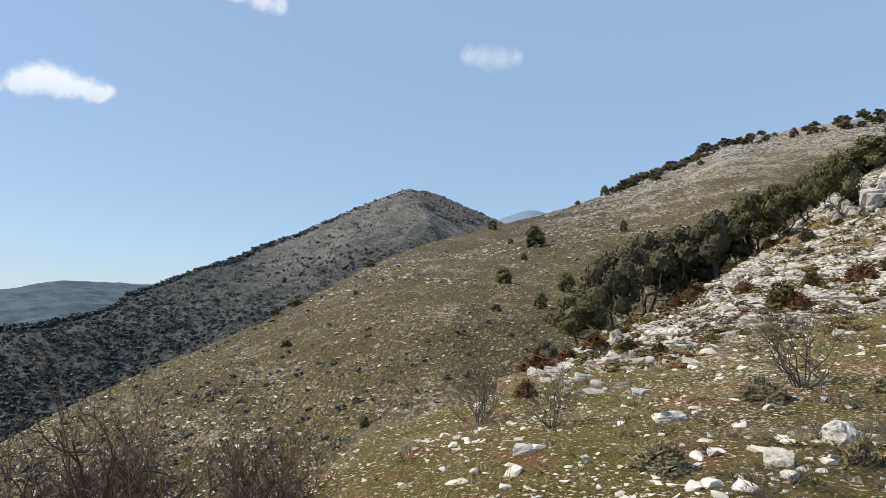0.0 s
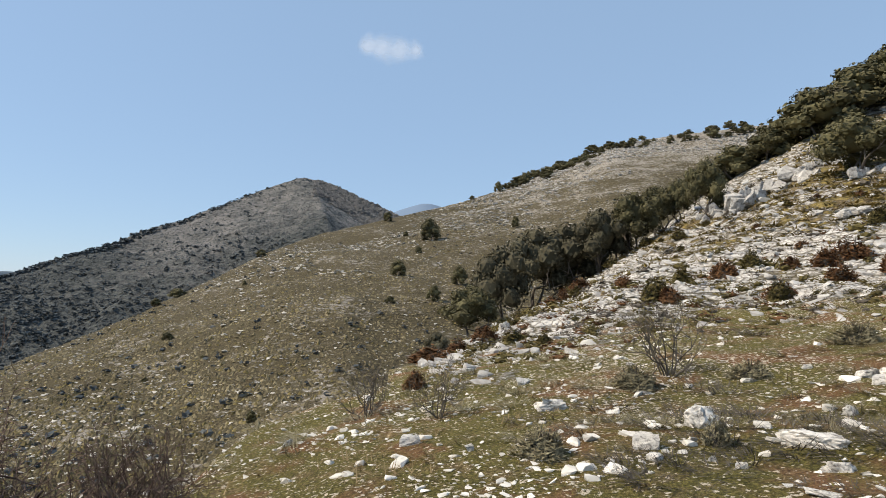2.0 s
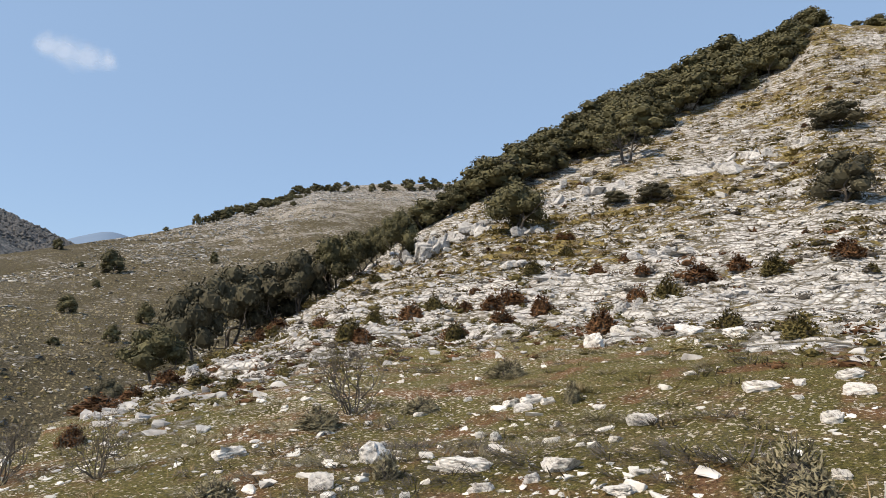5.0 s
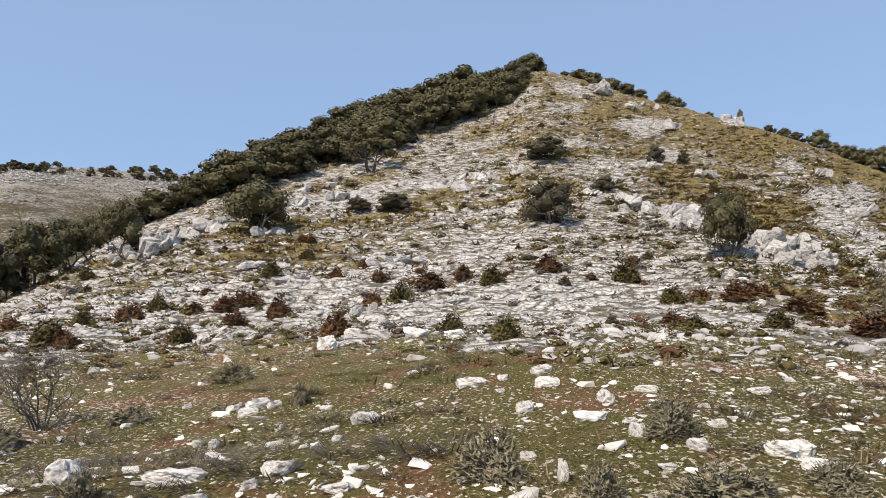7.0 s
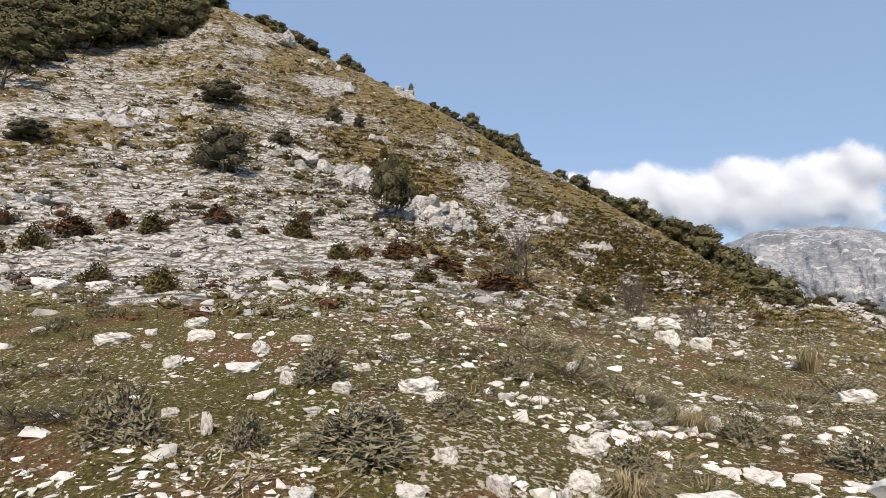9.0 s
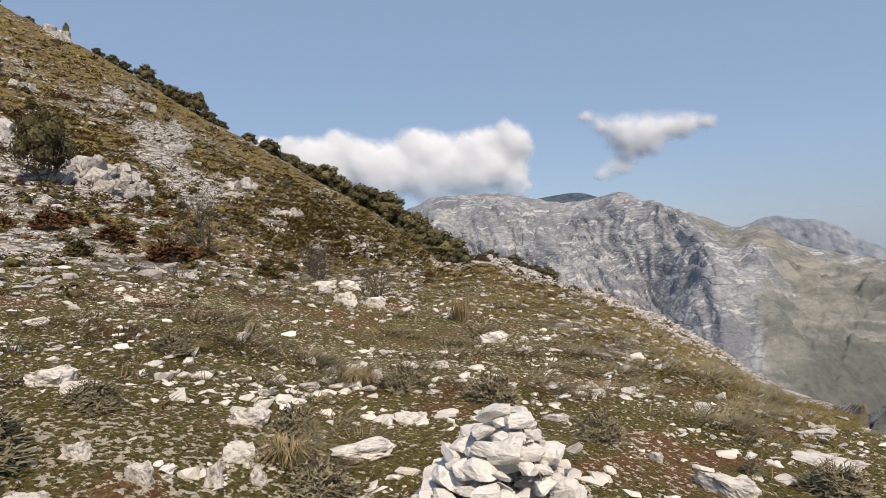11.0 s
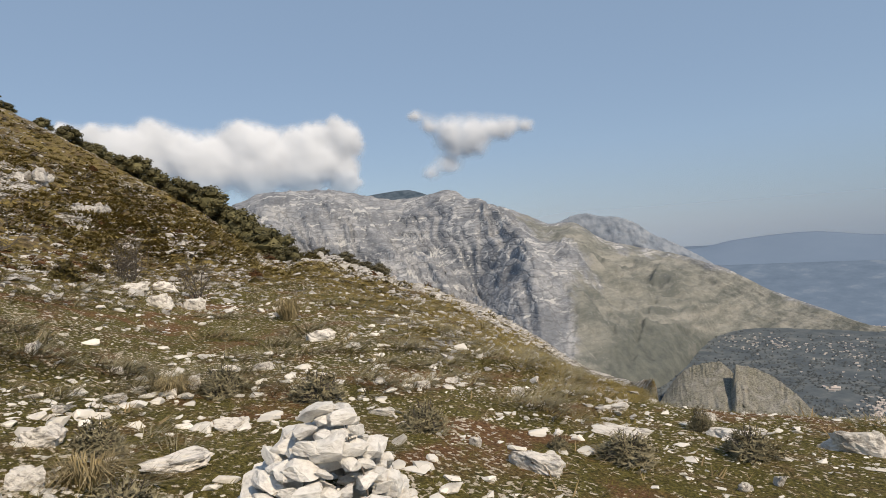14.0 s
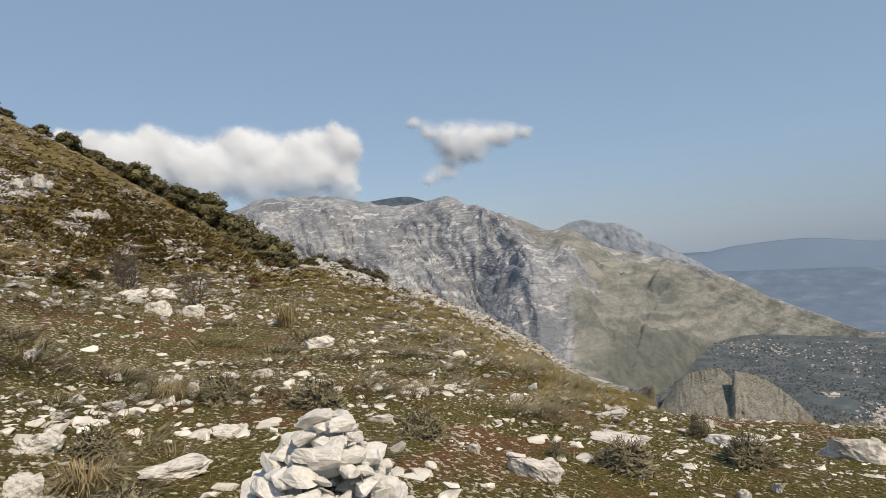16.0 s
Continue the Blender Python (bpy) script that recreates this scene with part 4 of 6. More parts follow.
ROCKS_HILLFOOT = [(5.67, 4.23, 0.35, 0.17), (6.95, 3.67, 0.45, 0.15), (7.65, 3.08, 0.33, 0.14), (7.07, 2.79, 0.34, 0.14), (6.09, 2.57, 0.21, 0.15),
                  (7.22, 3.4, 0.15, 0.1), (5.05, 4.03, 0.17, 0.1), (4.2, 3.88, 0.41, 0.18), (3.87, 3.89, 0.18, 0.11), (3.78, 4.71, 0.6, 0.16),
                  (3.32, 5.55, 0.42, 0.28), (4.7, 5.39, 0.17, 0.13), (4.38, 5.02, 0.19, 0.08), (12.34, 10.2, 0.51, 0.28), (10.91, 9.69, 0.54, 0.44),
                  (11.28, 7.57, 1.1, 0.3), (10.56, 6.15, 0.45, 0.26), (4.87, 1.97, 0.15, 0.1), (4.57, 1.57, 0.08, 0.19), (4.98, 0.97, 0.16, 0.06),
                  (6.22, 0.85, 0.19, 0.1)]
ROCKS_NORTH = [(2.35, 7.09, 0.45, 0.16), (2.58, 5.18, 0.28, 0.19), (3.52, 4.11, 0.26, 0.11), (3.96, 3.05, 0.27, 0.09), (0.67, 6.51, 0.26, 0.13),
               (1.19, 5.87, 0.11, 0.09), (2.57, 9.2, 0.26, 0.14), (6.08, 6.33, 0.39, 0.16), (5.88, 6.51, 0.31, 0.14), (7, 29.52, 1.13, 0.65)]
ROCKS_TURF = [(-0.65, 7.76, 0.16, 0.1), (4.37, 3.19, 0.22, 0.04), (5.75, 6.17, 0.3, 0.13), (6.12, 6.08, 0.23, 0.12),
              (6.11, 5.19, 0.18, 0.08), (5.79, 7.39, 0.15, 0.08), (4.22, 9.15, 0.18, 0.07), (2.04, 10.99, 0.28, 0.08), (3.03, 4.5, 0.11, 0.06),
              (2.92, 4.71, 0.09, 0.06), (3.13, 3.75, 0.31, 0.04), (4.93, 7.31, 0.24, 0.09), (5.41, 5.18, 0.1, 0.11), (3.76, 6.19, 0.14, 0.09),
              (6.69, 3.16, 0.13, 0.06), (6.0, 1.52, 0.16, 0.07), (6.73, 0.7, 0.14, 0.07), (6.77, 1.06, 0.15, 0.06), (7.61, 0.68, 0.26, 0.1),
              (5.05, 0.61, 0.13, 0.04), (5.54, 0.13, 0.21, 0.12)]
BOULDERS = [(29.79, 49.92, 2.6, 2.87), (30.63, 48.91, 3.62, 3.36), (32.64, 47.73, 4.41, 3.63), (35.65, 47.78, 4.83, 3.22), (38.81, 48.43, 3.37, 2.52),
            (58.99, 31.59, 7.05, 2.45), (58.32, 36.19, 5.66, 2.01), (52.27, 49.94, 5.29, 2.64), (46.72, 47.74, 3.64, 2.43), (41.28, 4.7, 3.51, 2.59),
            (41.2, 2.96, 2.94, 1.65), (53.98, 12.37, 4.74, 2.49), (48.82, 8.84, 2.89, 1.87), (101, 27.04, 6.1, 4.13), (92.47, 22.81, 5.5, 3.73),
            (104.07, 13.7, 5.08, 2.93), (100.76, 36.39, 8.41, 3.08), (19.38, 15.6, 1.1, 0.79), (63.38, -5.89, 3.96, 2.27), (55.97, -9.22, 3.01, 1.51),
            (47.74, -24.76, 3.32, 1.14), (56.8, 19.6, 3.6, 1.7), (55.1, 17.0, 4.0, 1.9), (52.2, 14.2, 4.2, 2.0), (50.4, 11.6, 4.2, 2.1),
            (45.9, 5.2, 4.5, 2.4), (48.2, 3.8, 4.3, 2.6), (45.3, 2.0, 3.4, 1.6), (63.6, 29.7, 3.6, 2.0), (61.0, 34.0, 4.5, 2.3), (93.7, 21.5, 4.8, 2.8), (105.9, 35.1, 4.6, 2.2),
            (51.9, 45.3, 4.5, 2.2), (37.5, 41.4, 3.4, 1.6), (71.6, 54.3, 6.8, 3.2), (78.4, 53.0, 5.4, 2.6), (33.5, 25.0, 4.4, 0.9), (24.2, 10.4, 3.0, 0.55), (22.4, 13.1, 2.5, 0.45),
            (30.8, 34.5, 3.7, 0.9), (73.0, 19.7, 4.4, 2.1), (72.8, 13.0, 3.8, 1.7), (88.5, 2.3, 4.2, 2.0), (72.7, -0.3, 4.2, 1.9), (40.4, 33.8, 3.7, 1.0), (27.2, 26.9, 3.1, 0.6)]
CUSHION_SPOTS = [(4.4, 2.02, 0.60, 0.38), (6.3, 5.82, 0.36, 0.30), (4.46, 0.5, 0.87, 0.32), (5.26, -0.02, 0.48, 0.22), (5.13, -1.34, 0.48, 0.24), (6.43, -2.61, 0.58, 0.29), (5.78, -3.28, 0.66, 0.28),
                 (4.12, -1.28, 0.54, 0.21), (4.61, -3.63, 0.53, 0.27), (6.98, -0.54, 0.59, 0.24), (6.43, 1.28, 0.5, 0.17), (4.46, 1.26, 0.4, 0.24),
                 (3.46, -4.77, 0.64, 0.24), (2.91, -5.66, 0.53, 0.27), (3.63, -6.16, 0.3, 0.25), (3.87, -4.44, 0.24, 0.15), (5.79, 1.12, 0.66, 0.25),
                 (7.62, 8.65, 0.61, 0.31), (7.42, 8.45, 0.87, 0.34), (1.74, 5.4, 0.58, 0.29), (3.6, 7.6, 0.76, 0.3), (3.19, 5.1, 0.33, 0.25),
                 (5.11, 7.55, 0.65, 0.24)]
STRAW_SPOTS = [(10.21, -5.01, 0.58, 0.63), (7.05, -0.65, 0.36, 0.18), (6.67, -2.22, 0.41, 0.24), (4.56, -1.18, 0.43, 0.24), (6.64, 6.08, 0.32, 0.28)]
HEATH_WEST = [(13.58, 31.11, 1.21, 0.79), (11.14, 22.46, 1.56, 1.12), (14.9, 27.61, 1.17, 0.89), (17.41, 28.26, 1.54, 1.06), (19.12, 28.71, 1.29, 1.11),
              (13.88, 19.25, 1.31, 0.89), (19, 25.64, 1.02, 0.62), (21.9, 25.63, 2.28, 1.26), (17.99, 21.59, 1.4, 0.8), (20.12, 21.3, 1.35, 1.09),
              (12.29, 10.7, 0.95, 0.75), (34.57, 34.09, 1.39, 0.96), (27.98, 30.63, 1.56, 1.19), (33.39, 27.56, 1.24, 0.93), (29.24, 26.29, 1.12, 0.91),
              (28.52, 22.41, 1.16, 0.71), (23.61, 18.78, 1.13, 0.86), (22.89, 16.6, 1.56, 1.3)]
HEATH_EAST = [(28.18, 18.68, 2.17, 1.14), (30.22, 17.81, 1.31, 1), (28.92, 15.33, 1.51, 1.22), (13.23, 7.89, 0.84, 0.62), (10.31, 4.95, 0.66, 0.48),
              (30.24, 12.78, 1.64, 1.05), (30.2, 10.53, 1.02, 0.62), (27.08, 10.6, 0.67, 0.44), (31.26, 8.92, 1.62, 1.21), (24.49, 5.4, 1.15, 0.8),
              (25.18, 4.56, 0.95, 0.72), (27.15, 3.49, 1.5, 0.87), (17.86, 3.89, 0.83, 0.51), (25.22, 1.31, 1.78, 0.71), (14.83, -0.4, 0.93, 0.49)]
HEATH_FOOT = [(2.18, 17.46, 1.59, 0.51), (1.08, 10.34, 0.49, 0.34), (4.54, 22.0, 1.21, 0.64), (4.17, 16.31, 0.75, 0.39), (12.11, 38.35, 1.78, 0.85),
              (17.59, 48.66, 2.29, 1.19), (11.33, 21.79, 1.3, 0.73), (14.83, 20.6, 1.34, 0.76), (19.63, 24.33, 1.38, 0.94), (3.02, 18.18, 0.99, 0.46),
              (13.18, -0.53, 1.14, 0.45), (13.7, -2.28, 0.72, 0.38), (29.76, 3.32, 2.11, 0.69), (20.8, -1.46, 0.91, 0.47), (29.79, 8.71, 1.65, 1.27)]
BARE_SPOTS = [(0.28, 8.74, 0.88, 0.64), (1.14, 7.75, 0.58, 0.61), (4.33, 8.18, 1.16, 0.91), (25.7, -1.7, 2.25, 2.25),
              (17.04, -3.96, 0.91, 0.85), (13.95, -4.7, 0.78, 0.76), (17.55, -4.18, 1.25, 0.97)]

ROW_LABEL = "dark green holm oak in the row below the crest"
for x, y, w, h in TREE_ROW:
    grey = rng.random() < 0.35
    put_tree(GREY_OAKS if grey else OAKS, x, y, w * rng.uniform(1.1, 1.3), h * rng.uniform(1.0, 1.14), "greyish holm oak in the row below the crest" if grey else ROW_LABEL, "trees of the row", sink=0.2)
    if w > 5.4:
        put_tree(GREY_OAKS, x + 3.2 + rng.uniform(0, 1), y + 3.5, w * 0.7, h * rng.uniform(0.5, 0.7), "greyish holm oak in the row below the crest", "trees of the row", sink=0.3)
put_tree(OAKS, *HILL_TREES[0], "dense holm oak leaning over a limestone cliff", sink=0.1)
put_tree(OAKS, *HILL_TREES[1], "small holm oak at the foot of a limestone cliff", sink=0.1)
put_tree(OAKS, *HILL_TREES[2], "broad dark holm oak standing on pale limestone", sink=0.2)
put_tree(OPEN_OAKS, *HILL_TREES[3], "open-crowned oak with visible limbs on the rocks", sink=0.1)
for row in SHRUB_TREES:
    put_tree(GREY_BUSHES, *row, "grey leafless-looking oak shrub among limestone ledges", "shrubs of the slope", sink=0.1)
put_tree(OAKS, *LONE_OAK, "lone oak in front of a shaded limestone block", sink=0.1)
# trees on the skyline: bearing, width, height
for az, w, h in SKYLINE_TREES:
    x, y = at(az, float(curve(np.array([az]), CREST, 1)[0]) + 1.5)
    put_tree(CREST_OAKS, float(x), float(y), w * 1.1, h * 1.1, "slim dark holm oak on the skyline" if h > 1.8 * w else "small holm oak standing on the skyline", "trees of the crest", sink=0.2)

# The wood along the crest: first the flank that faces the brown hillside, then the far flank
az = 30.5
while az < 66:
    d2 = float(curve(np.array([az]), CREST, 1)[0])
    for back in (-13.0, -10.0, -6.5, -3.0, 0.5, 4.0):
        a, d = az + rng.uniform(-0.8, 0.8), d2 + back + rng.uniform(-1.2, 1.2)
        if back < 0 and (az < 36 or rng.random() < 0.12) or back < -5 and az < 42 or back < -8 and (az < 47 or az > 64) or back < -12 and (az < 50 or az > 61):
            continue
        x, y = at(a, d)
        size = rng.uniform(4.6, 5.7) * (0.75 if az < 36 else 0.92 if az > 61 else 1.1 if az > 55 else 1.0)
        put_tree(CREST_OAKS + (GREY_OAKS if 36 < az < 44 else []), float(x), float(y), size * 1.5, size, "holm oak in the dense wood along the crest", "wood on the crest", sink=0.4)
    az += 1.7
az = 96.5
while az < 116.5:
    d2 = float(curve(np.array([az]), CREST, 1)[0])
    for back in (2.0, 6.0, 10.0):
        a, d = az + rng.uniform(-0.6, 0.6), d2 + back + rng.uniform(-1, 1)
        x, y = at(a, d)
        size = 2.7 + 2.6 * np.clip((az - 98) / 12, 0, 1) + rng.uniform(-0.5, 0.7)
        if az > 113.5:
            size *= 0.6
        put_tree(CREST_OAKS, float(x), float(y), size * 1.4, size, "holm oak in the wood behind the grassy flank", "wood behind the flank", sink=0.5)
    az += 1.35
for az in np.arange(116.5, 123.5, 1.0):
    x, y = at(az, float(curve(np.array([az]), CREST, 1)[0]) + 2.0)
    size = rng.uniform(1.2, 2.0)
    put_tree(GREY_BUSHES, float(x), float(y), size * 1.6, size, "low brownish bush on the spur", "bushes of the spur", sink=0.3)


def on_form(rows, az, s, rough, size, seed, spur=None):
    x, y, z = form_points(rows, np.asarray(az, float), np.asarray(s, float), rough, size, seed, 0.0, spur)
    return np.stack([x, y, z], -1)


for az, s, w, h in TREES_BROWN:
    p = on_form(BROWN, [az], [min(s, 0.985)], 6.0, 60, 5)[0]
    put_tree(CREST_OAKS, float(p[0]), float(p[1]), w, h * 1.05, "round dark holm oak alone on the brown hillside", "trees of the hillside", float(p[2]), 0.3)
for az in np.concatenate([np.arange(13.4, 24.5, 0.30), np.arange(24.6, 36, 0.5)]):
    for s in (0.93, 0.965, 1.0) if az < 24.5 else (0.88, 0.94, 1.0):
        if rng.random() < (0.15 if az < 22 else 0.5) or (s < 0.95 and az < 17):
            continue
        p = on_form(BROWN, [az + rng.uniform(-0.4, 0.4)], [s + rng.uniform(-0.025, 0.01)], 6.0, 60, 5)[0]
        size = 2.6 + 5.2 * rng.random() ** 1.6
        put_tree(FAR_OAKS, float(p[0]), float(p[1]), size * rng.uniform(1.1, 1.8), size, "dark holm oak on the ridge of the brown hillside", "trees of the ridge", float(p[2]), 0.5)

# ---------------------------------------------------------------- rocks
ROCK_KINDS = [Kind(tagged(new("limestone_rock", mesh_of("limestone_rock", *hull_shape(300 + k, 14 + k % 4, 6, 0.30), M_ROCK, False)), "white weathered limestone rock lying in the turf", "rock")) for k in range(9)]


def put_rock(row, label, group):
    x, y, w, h = row
    w, h = min(w, 0.66) * 0.92, h * 0.88
    k = ROCK_KINDS[rng.integers(len(ROCK_KINDS))]
    turn = math.atan2(-(x - EYE[0]), y - EYE[1]) + rng.uniform(-0.3, 0.3)
    deep = max(0.65 * w, h)
    k.put(spot(x, y, turn, (w * 0.98, deep * rng.uniform(0.6, 0.9), h * 1.2), h * 0.12, (rng.uniform(-0.12, 0.12), rng.uniform(-0.12, 0.12))), label, group)


for row in ROCKS_EAST + ROCKS_EDGE + ROCKS_MEADOW + ROCKS_HILLFOOT + ROCKS_NORTH + ROCKS_TURF:
    big = row[2] > 0.4
    put_rock(row, "broad white limestone rock bedded in the turf" if big else "white weathered limestone rock lying in the turf", "rocks of the meadow")
BLOCK_MESHES = [mesh_of("block", *hull_shape(330 + k, 14, 3, 0.11), M_CRAG, False) for k in range(6)]


def outcrop(x, y, w, h):
    """Broken layers of limestone, block by block."""
    ob = tagged(new("rock_outcrop"), "grey-white limestone outcrop broken into layered blocks", "outcrop", "outcrops of the hill")
    turn = math.atan2(-(x - EYE[0]), y - EYE[1])
    ob.matrix_world = spot(x, y, turn, (1, 1, 1))
    for k in range(13):
        b = part("block", BLOCK_MESHES[rng.integers(len(BLOCK_MESHES))], None, ob)
        u = rng.uniform(-0.5, 0.5)
        level = rng.uniform(0, 0.62) * (1 - abs(u))
        size = w * rng.uniform(0.18, 0.38)
        b.location = (u * w, h * 0.9 * level + rng.uniform(0, 0.3) * w, h * level - 0.15 * h)
        b.rotation_euler = (rng.uniform(-0.2, 0.35), rng.uniform(-0.2, 0.2), rng.uniform(-0.5, 0.5))
        b.scale = (size, size * rng.uniform(0.6, 0.9), min(h * rng.uniform(0.35, 0.6), size * 0.9))


for row in BOULDERS:
    outcrop(*row)


# ---------------------------------------------------------------- shrubs
def cushion_thing(seed, mat, label, name="cushion_shrub", dense=1.0, size=0.03):
    r = np.random.default_rng(seed)
    ob = new(name)
    stems = []
    for _ in range(26):
        a, e = r.uniform(0, 6.28), r.uniform(0.25, 1.4)
        tip = np.array([math.cos(a) * math.cos(e) * 0.46, math.sin(a) * math.cos(e) * 0.46, math.sin(e) * 0.9])
        stems.append(tube([(tip[0] * 0.1, tip[1] * 0.1, -0.05), tip * 0.5 + r.normal(0, 0.03, 3), tip * 0.95], [0.012, 0.008, 0.004], 3))
    heart, skin = ICO[2]
    stems.append((heart * (0.27, 0.27, 0.42) * r.uniform(0.7, 1.2, (len(heart), 1)) + (0, 0, 0.05), skin))
    v, f = gather(stems)
    tagged(part("stem_tangle", mesh_of("stem_tangle", v, f, M_TWIGGREY), None, ob), kind="stuff")
    blades = []
    for _ in range(int(1000 * dense)):
        a, e = r.uniform(0, 6.28), np.arcsin(r.uniform(0.05, 1.0))
        lump = 0.8 + 0.25 * math.sin(3 * a + seed) * math.cos(2 * e)
        way = np.array([math.cos(a) * math.cos(e), math.sin(a) * math.cos(e), math.sin(e)])
        c = way * (0.5, 0.5, 0.9) * lump * r.uniform(0.55, 1.0)
        v, f = blade_shape(2, 0.15, 0.03, size, 0.8, int(r.integers(1e9)), 0.3, 1)
        q = Vector((0, 0, 1)).rotation_difference(Vector(way * 0.6 + (0, 0, 0.4))).to_matrix()
        blades.append((v @ np.array(q).T + c - (0, 0, 0.05), f))
    v, f = gather(blades)
    part("foliage", mesh_of("foliage", v, f, mat, False), None, ob)
    return Kind(tagged(ob, label, "shrub"))


def bare_thing(seed, mat, label, depth=4, name="bare_shrub", stems=11, thin=0.0022, wander=0.5):
    r = np.random.default_rng(seed)
    ob = new(name)
    wood, tips = [], []
    for k in range(stems):
        a = 2 * math.pi * k / stems + r.uniform(0, 0.8)
        branch(r, (0.03 * math.cos(a), 0.03 * math.sin(a), -0.04), (0.6 * math.cos(a), 0.6 * math.sin(a), 0.85), 0.34, 0.011, depth, wood, tips, wander, 3, 0.68, 4, 0.04, thin)
    every = np.concatenate([t[0] for _, t in wood])
    whole = np.array([*(np.percentile(np.abs(every[:, :2]), 97, axis=0) * 2), np.percentile(every[:, 2], 99)])
    for name2, keep in (("bough_frame", lambda d: d >= depth - 1), ("twig_tangle", lambda d: d < depth - 1)):
        v, f = gather([t for d, t in wood if keep(d)])
        v = v / whole
        tagged(part(name2, mesh_of(name2, v, f, mat), None, ob), kind="stuff")
    return Kind(tagged(ob, label, "shrub"))


CUSHIONS = [cushion_thing(400 + k, M_THYME, "low grey-green cushion shrub with fine wiry stems", dense=1.2, size=0.03) for k in range(4)]
RUSTS = [cushion_thing(420 + k, M_RUST, "rust-brown dried heath bush on pale limestone", "heath_bush", 1.0, 0.055) for k in range(3)]
OLIVES = [cushion_thing(440 + k, M_OLIVE, "olive-green heath bush on pale limestone", "heath_bush", 1.0, 0.055) for k in range(2)]
STRAWS = [Kind(tagged(new("grass_clump", mesh_of("grass_clump", *blade_shape(240, 1.1, 0.7, 0.016, 0.7, 460 + k, 0.5), M_STRAW, False)), "clump of tall straw-coloured dry grass", "grass clump")) for k in range(2)]
THORNS = [bare_thing(480 + k, M_TWIG, "leafless reddish-brown thorn bush with fine twigs", 4, "thorn_bush", 15, 0.0013, 0.6) for k in range(2)]
GREYBARE = [bare_thing(490 + k, M_TWIGGREY, "leafless grey bush with thin spreading twigs", 3) for k in range(2)]


def put_low(kinds, row, group, label="", tall=1.0):
    x, y, w, h = row
    kinds[rng.integers(len(kinds))].put(spot(x, y, rng.uniform(0, 6.28), (w, w * rng.uniform(0.75, 1.0), h * 1.15 * tall), 0.02), label, group)


for row in CUSHION_SPOTS:
    put_low(CUSHIONS, row, "cushion shrubs of the meadow", tall=1.1)
for row in STRAW_SPOTS:
    put_low(STRAWS, row, "grass clumps of the meadow")
for row in HEATH_WEST + HEATH_EAST + HEATH_FOOT:
    put_low(OLIVES if rng.random() < 0.22 else RUSTS, row, "heath bushes of the hill")
for row in BARE_SPOTS:
    put_low(GREYBARE, row, "leafless bushes of the meadow")
# thorn bushes on the falling slope
for az, d, w, h in ((-27.4, 5.3, 1.55, 1.6), (-26.0, 5.0, 1.1, 1.25), (-29.8, 5.1, 1.1, 1.2), (-16.2, 5.3, 1.0, 1.05), (-14.4, 5.5, 0.7, 0.75), (-18.6, 5.0, 0.5, 0.6)):
    x, y = at(az, d)
    x, y = x - 0.28, y - 0.2
    z = float(ground_z(np.array([x]), np.array([y]))[0])
    THORNS[rng.integers(2)].put(Matrix.LocRotScale((x, y, z), Euler((0, 0, rng.uniform(0, 6.28))), (w, w, h)), "", "thorn bushes of the slope")

# ---------------------------------------------------------------- the cairn
CAIRN = (3.62, -2.17)
cairn = tagged(new("cairn"), "pile of pale limestone blocks marking the path", "cairn")
cz = float(ground_z(np.array([CAIRN[0]]), np.array([CAIRN[1]]))[0])
cairn.location = (CAIRN[0], CAIRN[1], cz - 0.03)
STONES = [mesh_of("stone", *hull_shape(600 + k, 17, 4, 0.10), M_CAIRN, False) for k in range(9)]
STONES += [mesh_of("stone", *hull_shape(640 + k, 22, 4, 0.10), M_CAIRN, False) for k in range(4)]
rc = np.random.default_rng(44)
levels = ((0.0, 0.53, 22), (0.0, 0.34, 12), (0.08, 0.47, 20), (0.16, 0.40, 18), (0.22, 0.33, 15), (0.30, 0.27, 12), (0.36, 0.20, 9), (0.42, 0.14, 7), (0.49, 0.07, 4), (0.20, 0.17, 7), (0.3, 0.1, 4))
for z, radius, count in levels:
    count = int(count * 1.25)
    for k in range(count):
        a = 2 * math.pi * (k + rc.uniform(-0.25, 0.25)) / count + z * 9
        rad = radius * rc.uniform(0.9, 1.06)
        stone = part("stone", STONES[rc.integers(len(STONES))], None, cairn)
        w = rc.uniform(0.10, 0.205) * (1.05 if z < 0.12 else 0.92)
        stone.location = (rad * math.cos(a) * 1.05 - 0.13 * z, rad * math.sin(a) - 0.18 * z, z * 1.2 + rc.uniform(-0.02, 0.03))
        stone.rotation_euler = (rc.uniform(-0.3, 0.3), rc.uniform(-0.3, 0.3), a + math.pi / 2 + rc.uniform(-0.5, 0.5))
        stone.scale = (w * 1.1, w * rc.uniform(0.7, 1.0), w * rc.uniform(0.42, 0.66))
